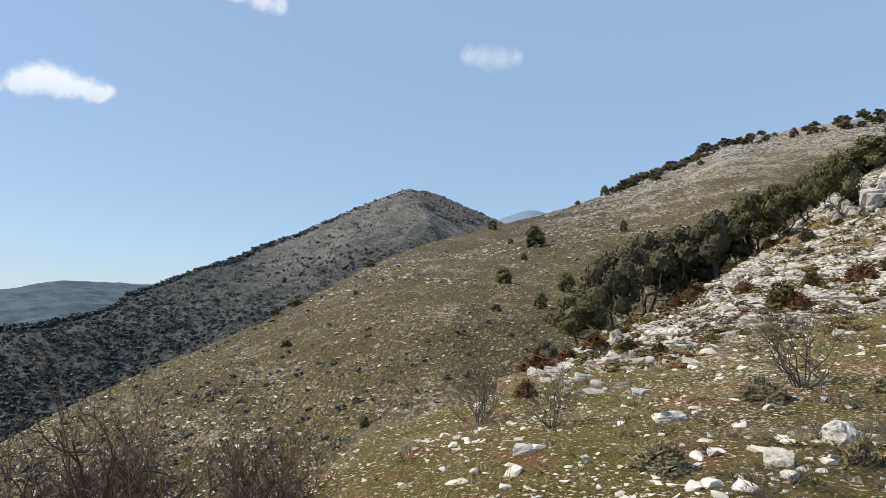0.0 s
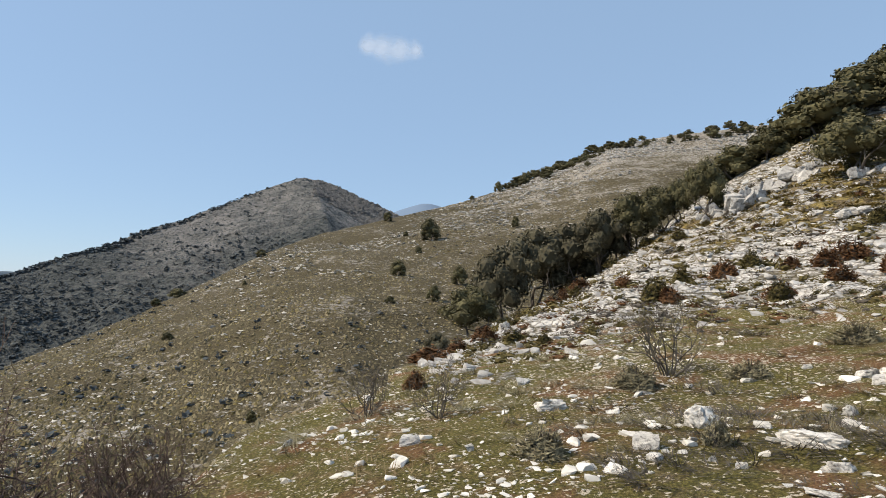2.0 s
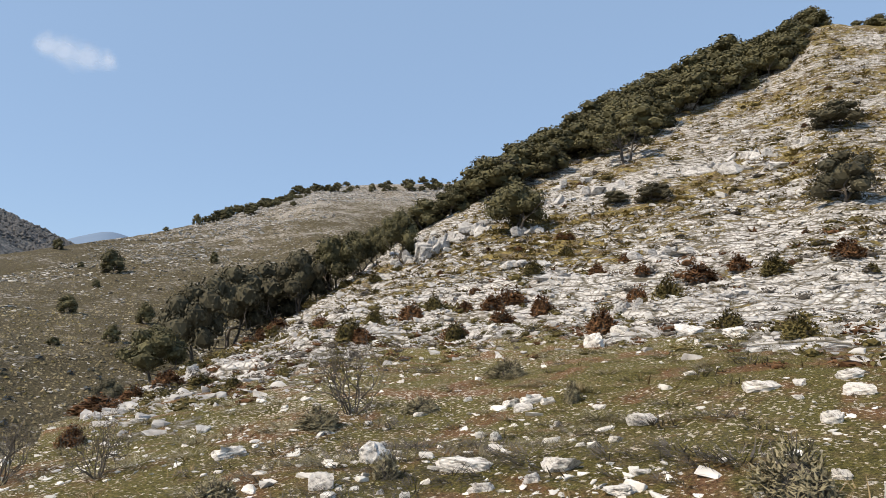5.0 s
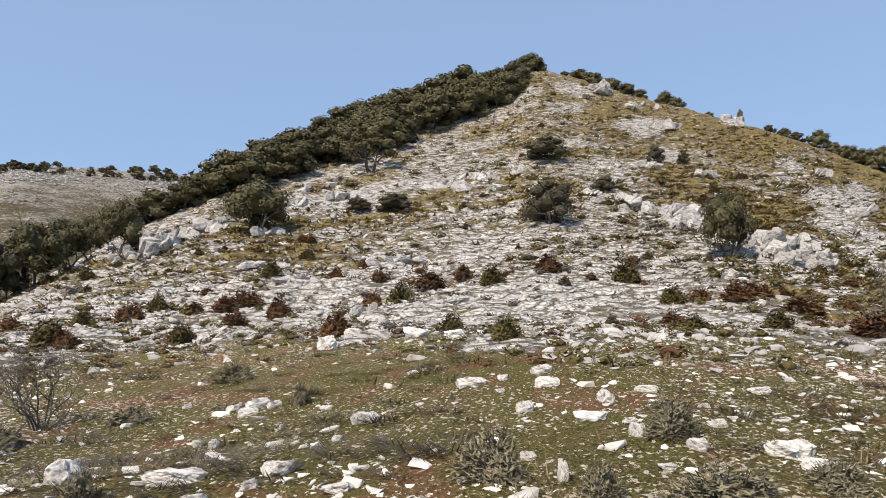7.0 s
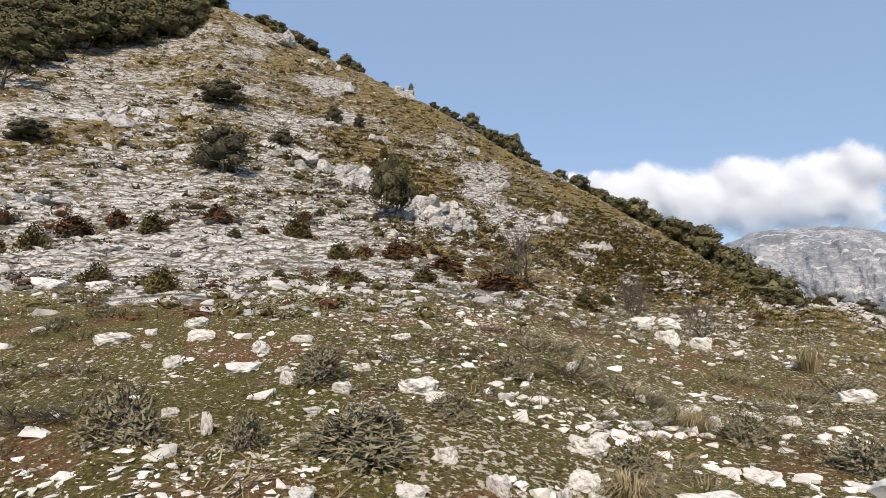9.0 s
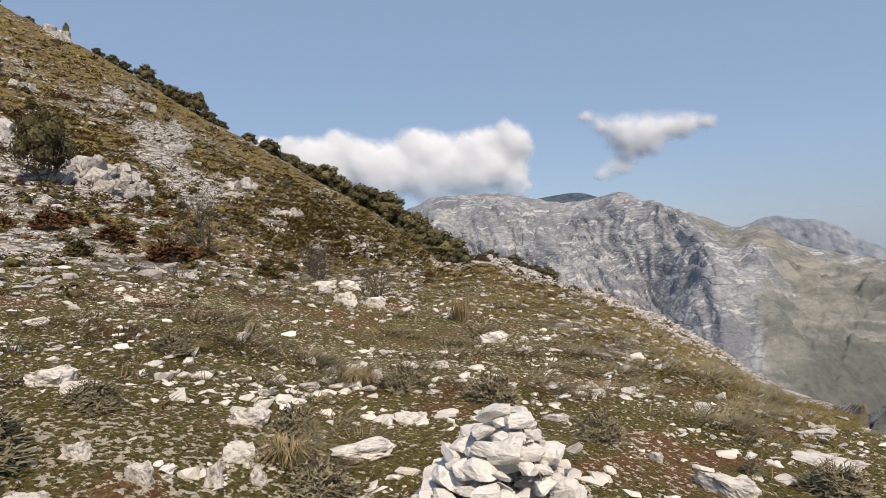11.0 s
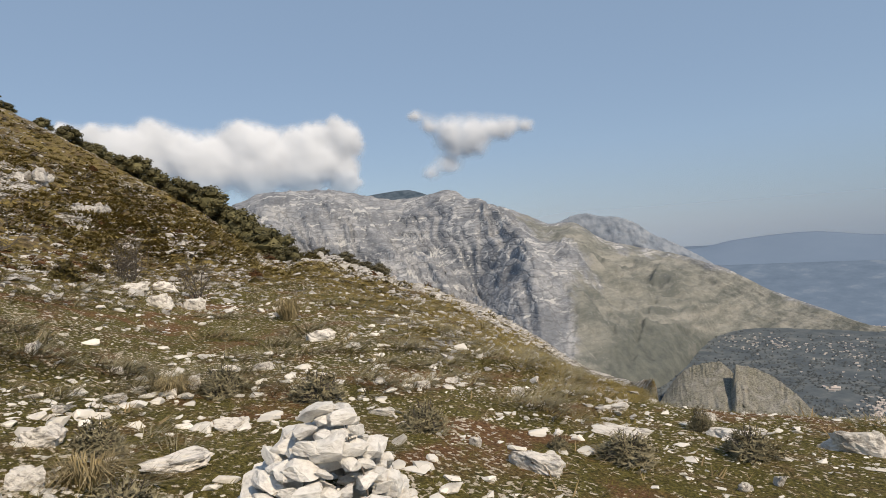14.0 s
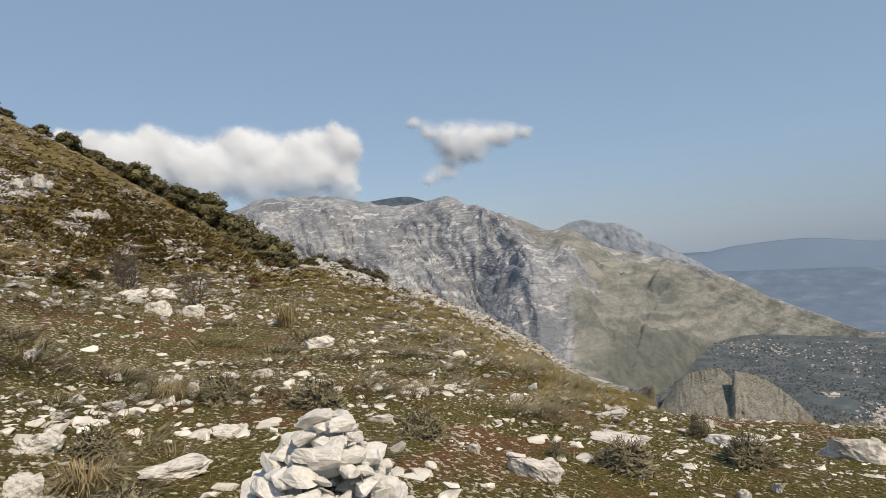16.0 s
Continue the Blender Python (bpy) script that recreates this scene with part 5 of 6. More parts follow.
# the way-mark: a stone with a red stripe at the foot of the cairn
toward = Vector((EYE[0] - CAIRN[0], -0.55 - CAIRN[1], 0)).normalized()
side = Vector((-toward.y, toward.x, 0))
mark = part("stone", STONES[2], None, cairn)
spot_mark = toward * 0.42 + side * 0.36
mark.location, mark.scale = (spot_mark.x, spot_mark.y, 0.05), (0.26, 0.2, 0.2)
paint = part("painted_mark", mesh_of("painted_mark", *hull_shape(602, 17, 4, 0.10), M_RED, False), None, mark, "faded red paint stripe")
paint.scale, paint.location = (0.35, 1.03, 1.04), (0.12, 0, -0.005)
stick = tagged(new("stick", mesh_of("stick", *tube([(0, 0, 0), (0.02, 0.10, 0.12), (0.0, 0.2, 0.22), (0.02, 0.33, 0.36)], [0.006, 0.005, 0.004, 0.002], 6), M_TWIGGREY)), "thin weathered stick leaning on the cairn", "stick")
stick.matrix_world = Matrix.Translation((CAIRN[0], CAIRN[1], cz)) @ Matrix.Translation(toward * 0.36 - side * -0.27 + Vector((0, 0, 0.20))) @ Euler((0, 0, math.atan2(-toward.y, -toward.x) - math.pi / 2 + 0.35)).to_matrix().to_4x4()


# ---------------------------------------------------------------- loose cover of the meadow
def sample(count, az0, az1, d0, d1, power=1.0):
    a = rng.uniform(az0, az1, count)
    d = d0 * (d1 / d0) ** (rng.random(count) ** power)
    return a, d


def keep_by(x, y, scale, seed, low, soft=0.15):
    return rng.random(len(x)) < np.clip((fractal(x * scale, y * scale, seed, 3) - low) / soft, 0, 1)


def scales_of(size, lo=(0.8, 0.8, 0.8), hi=(1.2, 1.2, 1.2)):
    return size[:, None] * rng.uniform(lo, hi, (len(size), 3))


BLOCKS = [hull_shape(700 + k, 17, 1, 0.10) for k in range(12)]
LUMPS = [hull_shape(780 + k, 17) for k in range(14)]
SMALL = [hull_shape(740 + k, 11) for k in range(12)]
CHIPS = [hull_shape(720 + k, 8) for k in range(12)]
DOMES = [dome_shape(760 + k, 5 + k % 2) for k in range(8)]


def stones(name, shapes, count, az0, az1, d0, d1, lo, hi, low, label, seed, mat=M_STONES, thin=(0.22, 0.6), skew=2.6):
    a, d = sample(count, az0, az1, d0, d1)
    x, y = at(a, d)
    ok = keep_by(x, y, 0.8, seed, low) & (np.hypot(x - CAIRN[0], y - CAIRN[1]) > 0.6)
    x, y = x[ok], y[ok]
    size = lo + (hi - lo) * rng.random(len(x)) ** skew
    sc = scales_of(size, (0.8, 0.6, thin[0]), (1.25, 1.0, thin[1]))
    scattered(name, shapes, on_ground(x, y, 0) - np.stack([0 * x, 0 * x, sc[:, 2] * 0.24], -1), sc, rng.uniform(0, 6.28, len(x)), mat, label, "stones", rng.normal(0, 0.15, (len(x), 2)))


stones("limestone_gravel", CHIPS, 21000, -16, 172, 2.2, 16, 0.02, 0.10, -0.12, "loose white limestone gravel strewn over the turf", 5, thin=(0.2, 0.5), skew=3.2)
stones("limestone_rubble", BLOCKS, 1300, -16, 170, 2.4, 20, 0.06, 0.2, 0.02, "loose white limestone stones strewn over the turf", 6)
stones("limestone_rubble", BLOCKS, 800, 84, 140, 5.0, 15, 0.05, 0.18, -0.15, "band of white limestone stones below the grassy flank", 8)
stones("limestone_rubble", BLOCKS, 400, -8, 30, 5.0, 14, 0.05, 0.18, -0.05, "white limestone stones where the meadow falls away", 9)


def blades(name, count, az0, az1, d0, d1, height, mat, label, seed, low, per=5):
    shapes = [blade_shape(per, 1.0, 1.2, 0.085 if per < 8 else 0.05, 0.85, seed + k, 0.4, 1) for k in range(5)]
    a, d = sample(count, az0, az1, d0, d1)
    x, y = at(a, d)
    ok = keep_by(x, y, 0.7, seed, low, 0.3)
    x, y = x[ok], y[ok]
    size = height * rng.uniform(0.5, 1.3, len(x)) * (1 + 0.03 * np.hypot(x, y))
    scattered(name, shapes, on_ground(x, y, 0.003), scales_of(size, (0.9, 0.9, 0.6), (1.4, 1.4, 1.1)), rng.uniform(0, 6.28, len(x)), mat, label, "grass")


blades("short_grass", 34000, -20, 172, 1.8, 17, 0.05, M_BLADE, "short green turf grass between the stones", 801, -0.3, 7)
blades("withered_grass", 17000, -20, 172, 1.8, 18, 0.055, M_DRYBLADE, "withered straw-coloured grass between the stones", 811, -0.30)
blades("withered_grass", 2600, -20, 172, 3.0, 17, 0.17, M_DRYBLADE, "longer withered grass in thin tufts", 821, 0.0, 9)

# low wiry cushions and small thyme between the measured shrubs
CUSH = [blade_shape(85, 0.9, 1.3, 0.03, 1.2, 850 + k, 0.3, 1) for k in range(4)]
a, d = sample(2400, -12, 170, 3.0, 26)
x, y = at(a, d)
ok = keep_by(x, y, 0.35, 61, -0.02, 0.2)
x, y = x[ok], y[ok]
size = rng.uniform(0.10, 0.34, len(x))
scattered("dwarf_shrubs", CUSH, on_ground(x, y, 0.01), scales_of(size, (0.9, 0.9, 0.6), (1.3, 1.3, 0.9)), rng.uniform(0, 6.28, len(x)), M_THYME, "low grey-green dwarf shrubs scattered over the meadow", "shrubs")
a, d = sample(800, 84, 142, 6.5, 19)
x, y = at(a, d)
ok = keep_by(x, y, 1.2, 63, -0.1, 0.3)
x, y = x[ok], y[ok]
size = rng.uniform(0.16, 0.42, len(x))
scattered("dwarf_shrubs", CUSH, on_ground(x, y, 0.01), scales_of(size, (0.9, 0.9, 0.6), (1.3, 1.3, 0.9)), rng.uniform(0, 6.28, len(x)), M_THYME, "grey-green dwarf shrubs below the grassy flank", "shrubs")
a, d = sample(700, -14, 60, 4.0, 30)
x, y = at(a, d)
ok = keep_by(x, y, 0.3, 67, -0.05, 0.2)
x, y = x[ok], y[ok]
size = rng.uniform(0.15, 0.4, len(x))
scattered("dwarf_shrubs", CUSH, on_ground(x, y, 0.01), scales_of(size, (0.9, 0.9, 0.6), (1.3, 1.3, 0.9)), rng.uniform(0, 6.28, len(x)), M_TWIGGREY, "leafless grey dwarf shrubs at the meadow's edge", "shrubs")

# ---------------------------------------------------------------- cover of the rocky hill
NEAR_TUFT = [blade_shape(22, 0.8, 1.0, 0.07, 0.8, 930 + k, 0.4, 1) for k in range(5)]
TUFT = [blade_shape(9, 1.0, 1.0, 0.24, 0.75, 900 + k, 0.4, 1) for k in range(6)]


def hill_sample(count, t0=0.0, t1=0.98, az0=5.0, az1=146.0, power=1.0):
    """Places on the hill between the meadow's end and the crest, even over the picture rather than the plan."""
    a = rng.uniform(az0, az1, count)
    d1, d2 = curve(a, MEADOW, 2), curve(a, CREST, 1)
    t = t0 + (t1 - t0) * rng.random(count) ** power
    d1 = d1 * rng.uniform(0.68, 1.1, count)
    d = d1 * (np.maximum(d2, d1 + 2) / d1) ** t
    x, y = at(a, d)
    return a, d, t, x, y


def east_of(a, t):
    return np.clip((a - 62 - 14 * (0.5 - t)) / 18, 0, 1)


def ledges(count, lo, hi, shapes, label, seed, t0, t1, cut, az0=5.0, az1=146.0, free=False):
    a, d, t, x, y = hill_sample(count, t0, t1, az0, az1)
    east = east_of(a, t)
    bands = fractal(x * 0.05 + ground_z(x, y, 0.0) * 0.35, y * 0.05, seed, 3)
    bare = 1 - grass_field(a, x, y, ground_z(x, y, 0.0))
    ok = rng.random(len(a)) < np.clip((bands - cut + 0.35 * (1 - east)) / 0.3, 0.05, 1) * (0.8 if free else np.clip(2.2 * bare - 0.6, 0.1, 1))
    a, d, x, y = a[ok], d[ok], x[ok], y[ok]
    size = (lo + (hi - lo) * rng.random(len(x)) ** 2) * np.clip(d / 40, 0.45, 1.5)
    sc = scales_of(size, (0.9, 0.6, 0.25), (1.6, 1.1, 0.7))
    turn = -np.radians(a) + rng.normal(0, 0.6, len(x))
    scattered("limestone_ledges", shapes, on_ground(x, y) - np.stack([0 * x, 0 * x, sc[:, 2] * 0.2], -1), sc, turn, M_LEDGE, label, "rocks", np.stack([rng.normal(-0.06, 0.12, len(x)), rng.normal(0.25, 0.15, len(x))], -1))


ledges(4600, 0.12, 0.62, LUMPS, "white limestone ledges breaking out of the slope", 41, 0.02, 0.97, 0.05, 5, 112)
ledges(8000, 0.15, 0.55, SMALL, "broken limestone blocks of the slope", 42, 0.3, 0.97, 0.0)
ledges(5000, 0.08, 0.26, CHIPS, "white gravel on the grassy spur", 48, 0.0, 0.95, -0.9, 98, 146, True)
ledges(12500, 0.07, 0.36, CHIPS, "broken limestone strewn over the slope", 43, 0.0, 0.98, -0.2)

ledges(3200, 0.07, 0.3, LUMPS, "white limestone crest of the spur", 47, 0.70, 1.0, -0.15, 115, 146)
ledges(10000, 0.14, 0.46, CHIPS, "white gravel along the spur's edge", 49, 0.6, 1.0, -0.6, 112, 147, True)


def tufts(name, count, lo, hi, mat, label, seed, east_share, west_share, t0=0.03, t1=0.99, low=-0.2, az0=5.0, az1=146.0):
    a, d, t, x, y = hill_sample(count, t0, t1, az0, az1)
    east = np.clip((grass_field(a, x, y, ground_z(x, y, 0.0)) - 0.35) / 0.25, 0, 1)
    ok = (rng.random(len(a)) < east * east_share + (1 - east) * west_share) & keep_by(x, y, 0.12, seed, low, 0.25) & ((a < 112) | (t < 0.5) | (rng.random(len(a)) < 0.22))
    x, y, d = x[ok], y[ok], d[ok]
    size = rng.uniform(lo, hi, len(x)) * np.clip(d / 45, 0.36, 1.25)
    for shapes, pick in ((NEAR_TUFT, d < 30), (TUFT, d >= 30)):
        if pick.sum() > 20:
            scattered(name, shapes, on_ground(x[pick], y[pick], 0.03), scales_of(size[pick], (0.9, 0.9, 0.55), (1.3, 1.3, 0.85)), rng.uniform(0, 6.28, int(pick.sum())), mat, label, "grass")


ledges(11000, 0.10, 0.34, CHIPS, "white gravel on the grassy flank", 50, 0.0, 0.97, -0.9, 66, 112, True)
tufts("tussock_grass", 26000, 0.22, 0.6, M_TUSSOCK, "yellow-green tussock grass on the hill's flank", 51, 1.0, 0.10, low=-0.6)
tufts("dark_tussocks", 22000, 0.2, 0.65, M_DARKTUFT, "dark olive tussocks scattered over the hill", 53, 0.8, 0.22, low=-0.45)
tufts("tussock_grass", 12000, 0.3, 0.65, M_TUSSOCK, "yellow-green tussocks on the spur", 55, 1.0, 1.0, 0.0, 0.9, -0.9, 98, 146)
tufts("dark_tussocks", 13000, 0.3, 0.65, M_DARKTUFT, "dull green tussocks on the spur", 56, 1.0, 1.0, 0.0, 0.95, -0.6, 98, 146)
tufts("dark_tussocks", 1300, 0.3, 0.8, M_DARKTUFT, "dark olive tussocks dotted over the grassy flank", 58, 1.0, 0.05, 0.4, 0.99, -0.5, 62, 114)
tufts("tussock_grass", 4500, 0.3, 0.7, M_TUSSOCK, "yellow-green tussocks high on the grassy flank", 59, 1.0, 0.05, 0.4, 0.99, -0.7, 62, 114)
tufts("rusty_tussocks", 3000, 0.3, 0.8, M_RUST, "rust-brown low heath scattered over the hill", 57, 0.3, 0.5, 0.02, 0.6)
BUSH = [gather([lobe_leaves(np.random.default_rng(920 + k), np.array([0, 0, 0.20]), 0.42, 60, 0.07, 0.6), lobe_core(np.random.default_rng(940 + k), np.array([0, 0, 0.12]), 0.25)]) for k in range(6)]
for bush_mat, bush_label, bush_seed, count in ((M_OLIVE, "low olive-green heath covering the ledges", 71, 1500), (M_RUST, "low rust-brown heath covering the ledges", 73, 650), (M_TWIGGREY, "low grey-brown scrub on the ledges", 75, 800)):
    a, d, t, x, y = hill_sample(count, 0.0, 0.97, 8, 100)
    ok = keep_by(x, y, 0.09, bush_seed, -0.12, 0.2) & (t < (0.55 if bush_seed == 73 else 1.0))
    x, y, d = x[ok], y[ok], d[ok]
    size = rng.uniform(0.35, 1.25, len(x)) ** 1.3 * np.clip(d / 38, 0.4, 1.4)
    scattered("low_heath", BUSH, on_ground(x, y, 0.02), scales_of(size, (0.9, 0.8, 0.5), (1.6, 1.2, 0.85)), rng.uniform(0, 6.28, len(x)), bush_mat, bush_label, "shrubs")
a, d, t, x, y = hill_sample(420, 0.1, 0.95, 12, 128)
ok = keep_by(x, y, 0.08, 59, -0.15, 0.2)
for k in np.nonzero(ok)[0][:150]:
    s = float(rng.uniform(0.5, 1.3) * np.clip(d[k] / 45, 0.5, 1.3))
    kind = OLIVES if rng.random() < 0.55 else RUSTS
    put_low(kind, (float(x[k]), float(y[k]), s, s * 0.6), "heath bushes of the hill")

# ---------------------------------------------------------------- cover of the brown hillside and the grey mountain


def form_cover(name, rows, count, s0, s1, az0, az1, lo, hi, shapes, mat, label, category, rough, size, seed, cut=-1.0, freq=0.02, spur=None, flat=(0.5, 0.9), extra=None):
    a, s = rng.uniform(az0, az1, count), rng.uniform(s0, s1, count)
    if extra is not None:
        ok = rng.random(count) < extra(a, s)
        a, s = a[ok], s[ok]
    p = on_form(rows, a, s, rough, size, seed, spur)
    ok = keep_by(p[:, 0], p[:, 1], freq, seed + 100, cut, 0.2)
    p = p[ok]
    d = np.hypot(p[:, 0], p[:, 1])
    scale = rng.uniform(lo, hi, len(p))
    scattered(name, shapes, p - (0, 0, 0.05), scales_of(scale, (0.9, 0.9, flat[0]), (1.4, 1.4, flat[1])), rng.uniform(0, 6.28, len(p)), mat, label, category)


M_BROWNSTONE = plain_material("dull_stones", [(0.3, (0.40, 0.37, 0.32)), (0.7, (0.70, 0.66, 0.59))], 0.5, 0.95, 4, 0, 0, 0.4)
near_first = lambda a, s: np.clip(1.15 - s, 0.5, 1)
form_cover("brown_tussocks", BROWN, 52000, 0.0, 1.0, -60, 36, 0.3, 0.8, DOMES, M_BROWNTUFT, "brown tussocks covering the hillside", "grass", 6.0, 60, 5, -0.9, 0.03, None, (0.6, 1.05), near_first)
form_cover("green_tussocks", BROWN, 12000, 0.0, 0.95, -60, 30, 0.3, 0.8, DOMES, M_DARKTUFT, "dull green tussocks covering the hillside", "grass", 6.0, 60, 5, -0.3, 0.03, None, (0.6, 1.05), near_first)
form_cover("hillside_stones", BROWN, 17000, 0.0, 1.0, -60, 36, 0.15, 0.6, CHIPS, M_BROWNSTONE, "pale stones strewn over the brown hillside", "stones", 6.0, 60, 5, -0.35, 0.045, None, (0.3, 0.6), near_first)
form_cover("ridge_rocks", BROWN, 7000, 0.55, 1.0, 8, 36, 0.5, 1.9, LUMPS, M_LEDGE, "grey-white rocks crowding the ridge", "rocks", 6.0, 60, 5, -0.15, 0.012, None, (0.3, 0.6), lambda a, s: np.clip((a - 8) / 14, 0.1, 1) * np.clip((s - 0.5) / 0.4, 0, 1))
form_cover("ridge_stones", BROWN, 12000, 0.3, 1.0, -14, 36, 0.3, 1.2, CHIPS, M_BROWNSTONE, "grey rocks strewn below the ridge", "stones", 6.0, 60, 5, -0.1, 0.02, None, (0.3, 0.6), lambda a, s: np.clip((a + 14) / 16, 0.1, 1) * np.clip((s - 0.3) / 0.4, 0.1, 1))


PUFF = [gather([lobe_leaves(np.random.default_rng(970 + k), np.array([0, 0, 0.28]), 0.40, 10, 0.25)]) for k in range(6)]
DOT = [gather([dome_shape(990 + k, 5)]) for k in range(6)]
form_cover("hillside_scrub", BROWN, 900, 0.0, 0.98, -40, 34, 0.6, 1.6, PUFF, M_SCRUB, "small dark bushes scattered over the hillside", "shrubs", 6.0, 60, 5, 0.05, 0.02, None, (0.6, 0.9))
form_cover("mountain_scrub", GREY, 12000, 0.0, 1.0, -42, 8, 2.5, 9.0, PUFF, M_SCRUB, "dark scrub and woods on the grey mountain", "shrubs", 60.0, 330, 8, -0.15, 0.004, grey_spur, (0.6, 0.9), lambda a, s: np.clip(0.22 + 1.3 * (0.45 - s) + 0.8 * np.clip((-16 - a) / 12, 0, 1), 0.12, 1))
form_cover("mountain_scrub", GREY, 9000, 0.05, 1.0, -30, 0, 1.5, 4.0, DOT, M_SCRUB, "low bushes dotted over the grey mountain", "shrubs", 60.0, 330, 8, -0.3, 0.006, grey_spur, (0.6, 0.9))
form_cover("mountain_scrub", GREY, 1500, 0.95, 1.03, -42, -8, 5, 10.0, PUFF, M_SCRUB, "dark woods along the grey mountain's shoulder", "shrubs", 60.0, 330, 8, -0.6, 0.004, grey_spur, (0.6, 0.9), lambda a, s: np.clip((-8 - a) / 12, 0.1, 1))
# grey-brown domes, darker than the slope, right of the mountain's top
form_cover("mountain_wood", GREY, 5200, 0.55, 1.0, -4.2, 6, 4, 9.0, DOT, M_FLANKCOVER, "grey-brown cover on the mountain's far flank", "trees", 60.0, 330, 8, -0.6, 0.004, grey_spur, (0.6, 0.9))



# ---------------------------------------------------------------- houses in the valley
def house_thing():
    ob = new("house")
    w = np.array([(-0.5, -0.4, -0.4), (0.5, -0.4, -0.4), (0.5, 0.4, -0.4), (-0.5, 0.4, -0.4), (-0.5, -0.4, 0.5), (0.5, -0.4, 0.5), (0.5, 0.4, 0.5), (-0.5, 0.4, 0.5), (-0.5, 0, 0.72), (0.5, 0, 0.72)])
    wf = np.array([(0, 1, 5), (0, 5, 4), (1, 2, 6), (1, 6, 5), (2, 3, 7), (2, 7, 6), (3, 0, 4), (3, 4, 7), (4, 8, 7), (5, 6, 9)])
    part("wall", mesh_of("wall", w, wf, M_HOUSE, False), None, ob)
    r = np.array([(-0.56, -0.47, 0.47), (0.56, -0.47, 0.47), (0.56, 0.47, 0.47), (-0.56, 0.47, 0.47), (-0.56, 0, 0.78), (0.56, 0, 0.78)])
    part("roof", mesh_of("roof", r, np.array([(0, 1, 5), (0, 5, 4), (2, 3, 4), (2, 4, 5), (0, 3, 1), (1, 3, 2)]), M_ROOF, False), None, ob)
    return Kind(tagged(ob, "pale plastered house with a clay roof in the valley", "house"))


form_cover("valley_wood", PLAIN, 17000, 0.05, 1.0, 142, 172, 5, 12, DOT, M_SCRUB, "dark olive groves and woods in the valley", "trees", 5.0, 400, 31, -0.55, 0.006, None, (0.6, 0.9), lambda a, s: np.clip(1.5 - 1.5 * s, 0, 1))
HOUSE = house_thing()


def plain_place(az, el):
    s = np.linspace(0, 1, 400)
    p = on_form(PLAIN, np.full(400, az), s, 5.0, 400, 31)
    e = np.degrees(np.arctan2(p[:, 2] - EYE[2], np.hypot(p[:, 0] - EYE[0], p[:, 1] - EYE[1])))
    return p[int(np.argmin(np.abs(e - el)))]


def hamlet(count, az, el, waz, wel, size, group, label=""):
    for _ in range(count):
        p = plain_place(az + rng.normal(0, waz), el + rng.normal(0, wel))
        s = 0.68 * size * rng.uniform(0.7, 1.6)
        HOUSE.put(Matrix.LocRotScale(p, Euler((0, 0, rng.uniform(0, 3.14))), (s * 1.3, s, s * 0.75)), label, group)


hamlet(120, 162.2, -13.9, 0.75, 0.42, 8, "houses of the town", "pale house with an orange clay roof in the town")
hamlet(95, 155.0, -9.3, 1.9, 0.35, 7, "houses of the hamlet")
hamlet(90, 160.2, -10.2, 1.6, 0.9, 7, "houses of the hamlet")
hamlet(40, 162.0, -6.6, 1.6, 0.7, 9, "houses of the plain")
hamlet(4, 158.9, -12.6, 0.25, 0.12, 20, "works of the valley", "long pale building with a flat yard in the valley")


# ---------------------------------------------------------------- clouds
def cloud_material(name, most, through_share, glow):
    """Water droplets: they scatter light forwards as well as back; glow adds emitted brightness on top."""
    m = bpy.data.materials.new(name)
    m.use_nodes = True
    nt = m.node_tree
    nt.nodes.clear()
    names = ("BsdfDiffuse", "BsdfTranslucent", "Emission", "BsdfTransparent", "OutputMaterial")
    diffuse, pass_on, shine, clear, out = (nt.nodes.new("ShaderNode" + n) for n in names)
    diffuse.inputs["Color"].default_value = pass_on.inputs["Color"].default_value = (0.60, 0.63, 0.665, 1)
    # emission stands in for sunlight scattered within the cloud
    shine.inputs["Color"].default_value, shine.inputs["Strength"].default_value = (0.93, 0.96, 1.0, 1), glow
    body, lit, veiled = nt.nodes.new("ShaderNodeMixShader"), nt.nodes.new("ShaderNodeAddShader"), nt.nodes.new("ShaderNodeMixShader")
    body.inputs[0].default_value = through_share
    nt.links.new(diffuse.outputs[0], body.inputs[1])
    nt.links.new(pass_on.outputs[0], body.inputs[2])
    nt.links.new(body.outputs[0], lit.inputs[0])
    nt.links.new(shine.outputs[0], lit.inputs[1])
    nt.links.new(sums(nt, "MULTIPLY", share_of(nt, "cloud_share"), most), veiled.inputs[0])
    nt.links.new(clear.outputs[0], veiled.inputs[1])
    nt.links.new(lit.outputs[0], veiled.inputs[2])
    nt.links.new(veiled.outputs[0], out.inputs["Surface"])
    return m


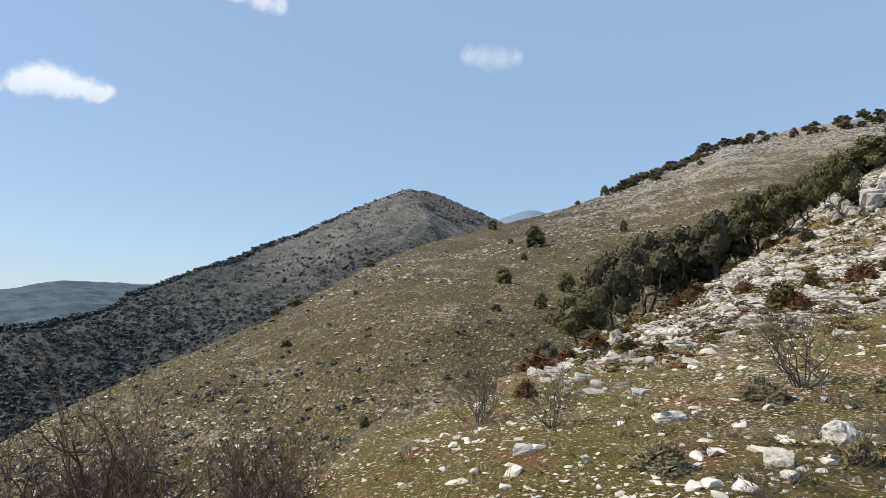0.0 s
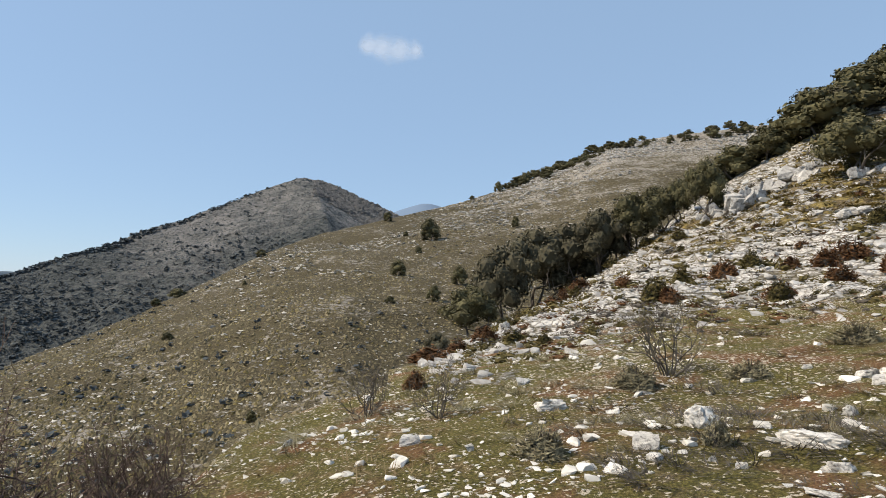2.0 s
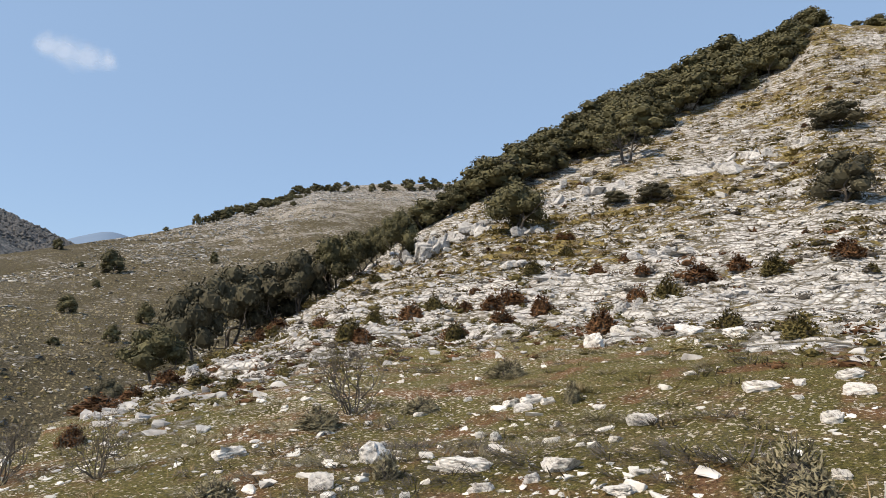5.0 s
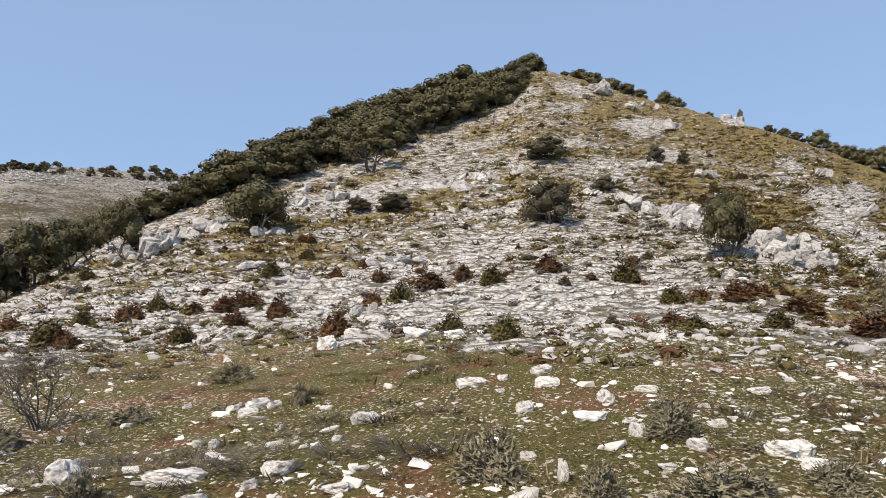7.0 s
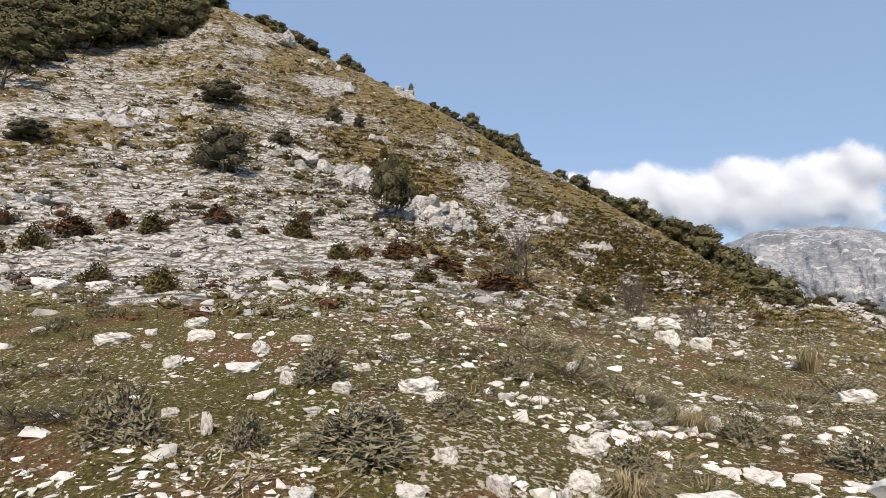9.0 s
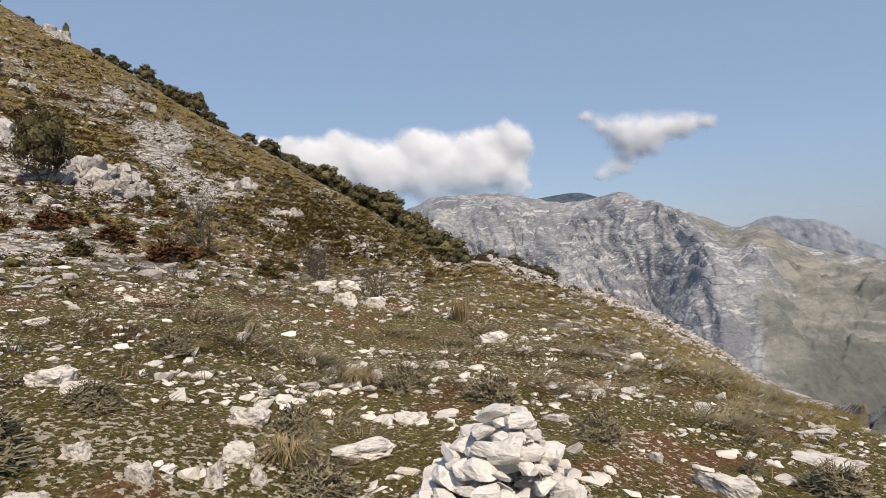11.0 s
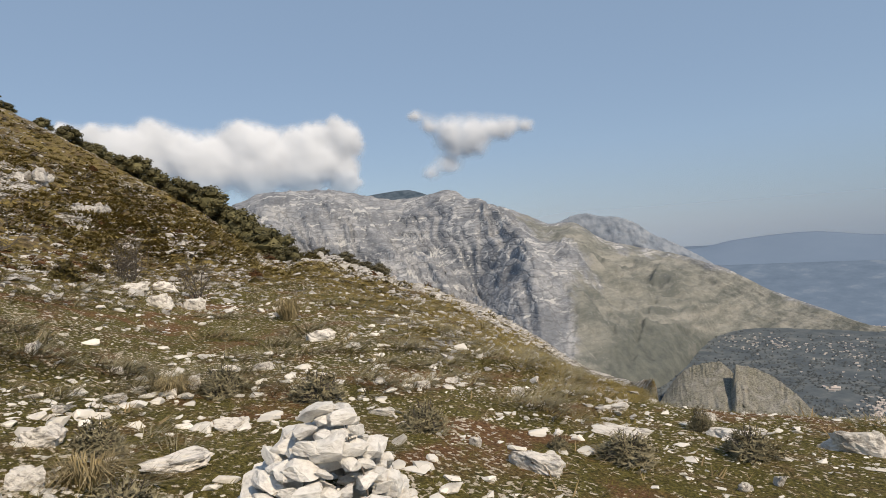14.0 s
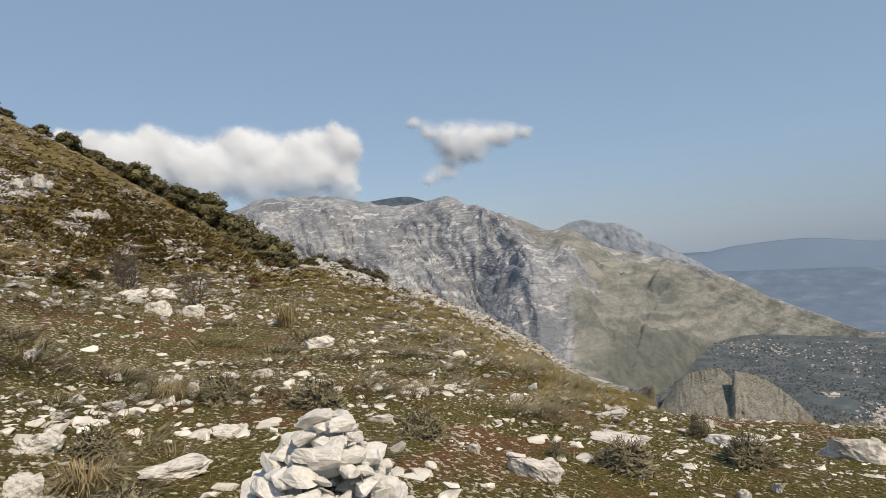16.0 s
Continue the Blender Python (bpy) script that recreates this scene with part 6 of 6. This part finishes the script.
def cloud_bank(puffs, seed, far, label, mat, edge=2.6, billow=0.5, step=0.09, height=1.0, torn=0.20):
    """A billowing sheet of cloud far behind the mountains, thin at its rim. puffs: bearing, rise and radius in degrees."""
    p = np.array(puffs)
    az = np.arange(p[:, 0].min() - 2.6, p[:, 0].max() + 2.6, step)[None, :]
    el = np.arange(p[:, 1].min() - 2.4, p[:, 1].max() + 2.6, step)[:, None]
    az, el = np.broadcast_arrays(az, el)
    wa, we = az + 0.35 * fractal(az * 0.9, el * 0.9, seed, 4), el + 0.35 * fractal(az * 0.9 + 40, el * 0.9, seed + 1, 4)
    body = np.full(az.shape, -1.0)
    for a, e, r in puffs:
        flat = np.where(we < e, 1.35, 1.0)
        body = np.logaddexp(body * 4, 4 - 4 * np.hypot(wa - a, (we - e) * flat) / (r * 1.05)) / 4
    soft = fractal(az * 0.9, el * 0.9, seed + 7, 3, 0.5)
    dens = body + billow * 0.35 * soft + torn * fractal(az * 2.6, el * 2.6, seed + 9, 4, 0.55)
    alpha = np.clip(dens * edge, 0, 1)
    alpha = alpha * alpha * (3 - 2 * alpha)
    low = np.clip((el - p[:, 1].min() + 0.6) / 2.2, 0, 1)
    alpha = alpha * (0.55 + 0.45 * low)
    heap = np.zeros(az.shape)
    for a, e, r in puffs:
        heap = heap + np.clip(1.0 - ((wa - a) ** 2 + (we - e) ** 2) / (r * 1.25) ** 2, 0, 1) ** 2 * r * r
    heap = np.sqrt(heap) + 0.06 * fractal(az * 1.3, el * 1.3, seed + 3, 3, 0.5)
    for _ in range(18):
        heap = 0.5 * heap + 0.125 * (np.roll(heap, 1, 0) + np.roll(heap, -1, 0) + np.roll(heap, 1, 1) + np.roll(heap, -1, 1))
    d = far - 42.0 * height * heap
    a, e = np.radians(az), np.radians(el)
    x, y, z = EYE[0] + d * np.sin(a) * np.cos(e), EYE[1] + d * np.cos(a) * np.cos(e), EYE[2] + d * np.sin(e)
    me = grid_mesh("cloud", x, y, z, mat)
    me.attributes.new("cloud_share", "FLOAT", "POINT").data.foreach_set("value", np.ascontiguousarray(alpha, np.float32).ravel())
    ob = tagged(new("cloud", me), label, "cloud", kind="structure")
    ob.visible_shadow = False
    return ob


M_CUMULUS, M_BRIGHT, M_WISP = cloud_material("cumulus", 0.97, 0.05, 0.08), cloud_material("bright_cloud", 1.0, 0.6, 0.3), cloud_material("thin_cloud", 0.75, 0.6, 0.3)
cloud_bank([(102.5, 8.2, 2.3), (107.5, 7.9, 2.5), (112, 7.9, 2.7), (116.5, 8.0, 2.5), (119, 7.6, 1.8), (97.6, 10.2, 1.0), (99.5, 10.0, 1.2), (101.5, 9.6, 1.5), (103.8, 9.9, 1.9), (106, 9.2, 1.7), (108.3, 8.8, 1.6), (110.8, 10.0, 1.8), (113, 9.3, 1.9), (115.5, 9.4, 1.6), (117.3, 10.0, 1.4),
            (119.4, 10.2, 1.8), (120.2, 9.3, 1.5), (106, 7.6, 1.7), (110, 7.4, 1.8), (114, 7.2, 2.0), (117, 7.4, 1.8), (120.0, 6.4, 1.3), (103, 7.6, 1.6), (108, 6.3, 1.8), (112, 6.0, 2.0), (116, 6.0, 1.9), (119.4, 5.8, 1.4), (100.5, 8.3, 1.5)], 5, 4650, "long bank of white cumulus clouds over the massif", M_CUMULUS, 2.0, 0.22, height=1.0, torn=0.06)
cloud_bank([(126.2, 11.5, 0.7), (127.5, 10.6, 1.2), (129.3, 10.3, 1.5), (131.2, 10.3, 1.4), (133, 10.2, 1.2), (134.8, 10.1, 1.1), (136.2, 10.0, 0.9), (131.0, 8.6, 1.6), (129.5, 8.6, 1.3), (127.4, 6.4, 1.1), (129.0, 7.2, 1.2), (129.4, 9.5, 1.8), (131.8, 9.5, 1.7), (133.8, 9.8, 1.3)], 9, 4650, "white cumulus cloud drifting over the spur", M_CUMULUS, 1.2, 0.25, height=1.0, torn=0.06)
cloud_bank([(-36.6, 16.1, 1.1), (-35.2, 16.6, 1.5), (-33.6, 16.4, 1.5), (-32.0, 16.3, 1.2), (-30.8, 16.3, 0.9), (-38.6, 15.6, 1.1)], 13, 4650, "small white cloud in the open sky", M_BRIGHT, 1.6, 0.3, height=0.1, torn=0.12)
cloud_bank([(0.4, 21.6, 1.1), (1.7, 21.3, 1.5), (3.2, 21.3, 1.3), (4.8, 21.4, 0.9)], 17, 4650, "small thin white cloud in the open sky", M_WISP, 1.1, 0.3, height=0.1, torn=0.12)
cloud_bank([(-22.6, 25.5, 0.9), (-20.6, 25.4, 1.2), (-18.6, 25.2, 1.3), (-17.0, 24.9, 0.9)], 19, 4650, "small torn white cloud in the open sky", M_BRIGHT, 1.3, 0.3, height=0.1, torn=0.12)



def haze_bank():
    """An added see-through sheet, coloured as grey-blue haze that thins out upwards, far behind the plain."""
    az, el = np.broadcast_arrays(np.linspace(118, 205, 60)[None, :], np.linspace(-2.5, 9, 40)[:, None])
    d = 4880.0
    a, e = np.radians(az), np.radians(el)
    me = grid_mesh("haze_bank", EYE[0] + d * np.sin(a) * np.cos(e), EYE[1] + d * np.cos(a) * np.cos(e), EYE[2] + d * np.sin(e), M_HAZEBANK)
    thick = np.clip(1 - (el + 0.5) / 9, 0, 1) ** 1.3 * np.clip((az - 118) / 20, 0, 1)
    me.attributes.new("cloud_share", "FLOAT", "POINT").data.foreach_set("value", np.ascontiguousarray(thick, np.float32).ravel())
    ob = tagged(new("haze_bank", me), "see-through sheet of grey-blue haze behind the far plain", "haze", kind="structure")
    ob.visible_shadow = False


# painted haze: an even grey-blue colour on the added sheet
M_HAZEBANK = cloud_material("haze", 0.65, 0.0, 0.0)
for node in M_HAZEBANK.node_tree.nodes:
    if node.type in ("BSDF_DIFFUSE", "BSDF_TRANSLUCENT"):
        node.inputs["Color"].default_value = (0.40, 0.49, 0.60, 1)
haze_bank()

# patterns that no place needed
for kind in Kind.every:
    if not kind.used:
        for ob in [*kind.first.children_recursive, kind.first]:
            bpy.data.objects.remove(ob)
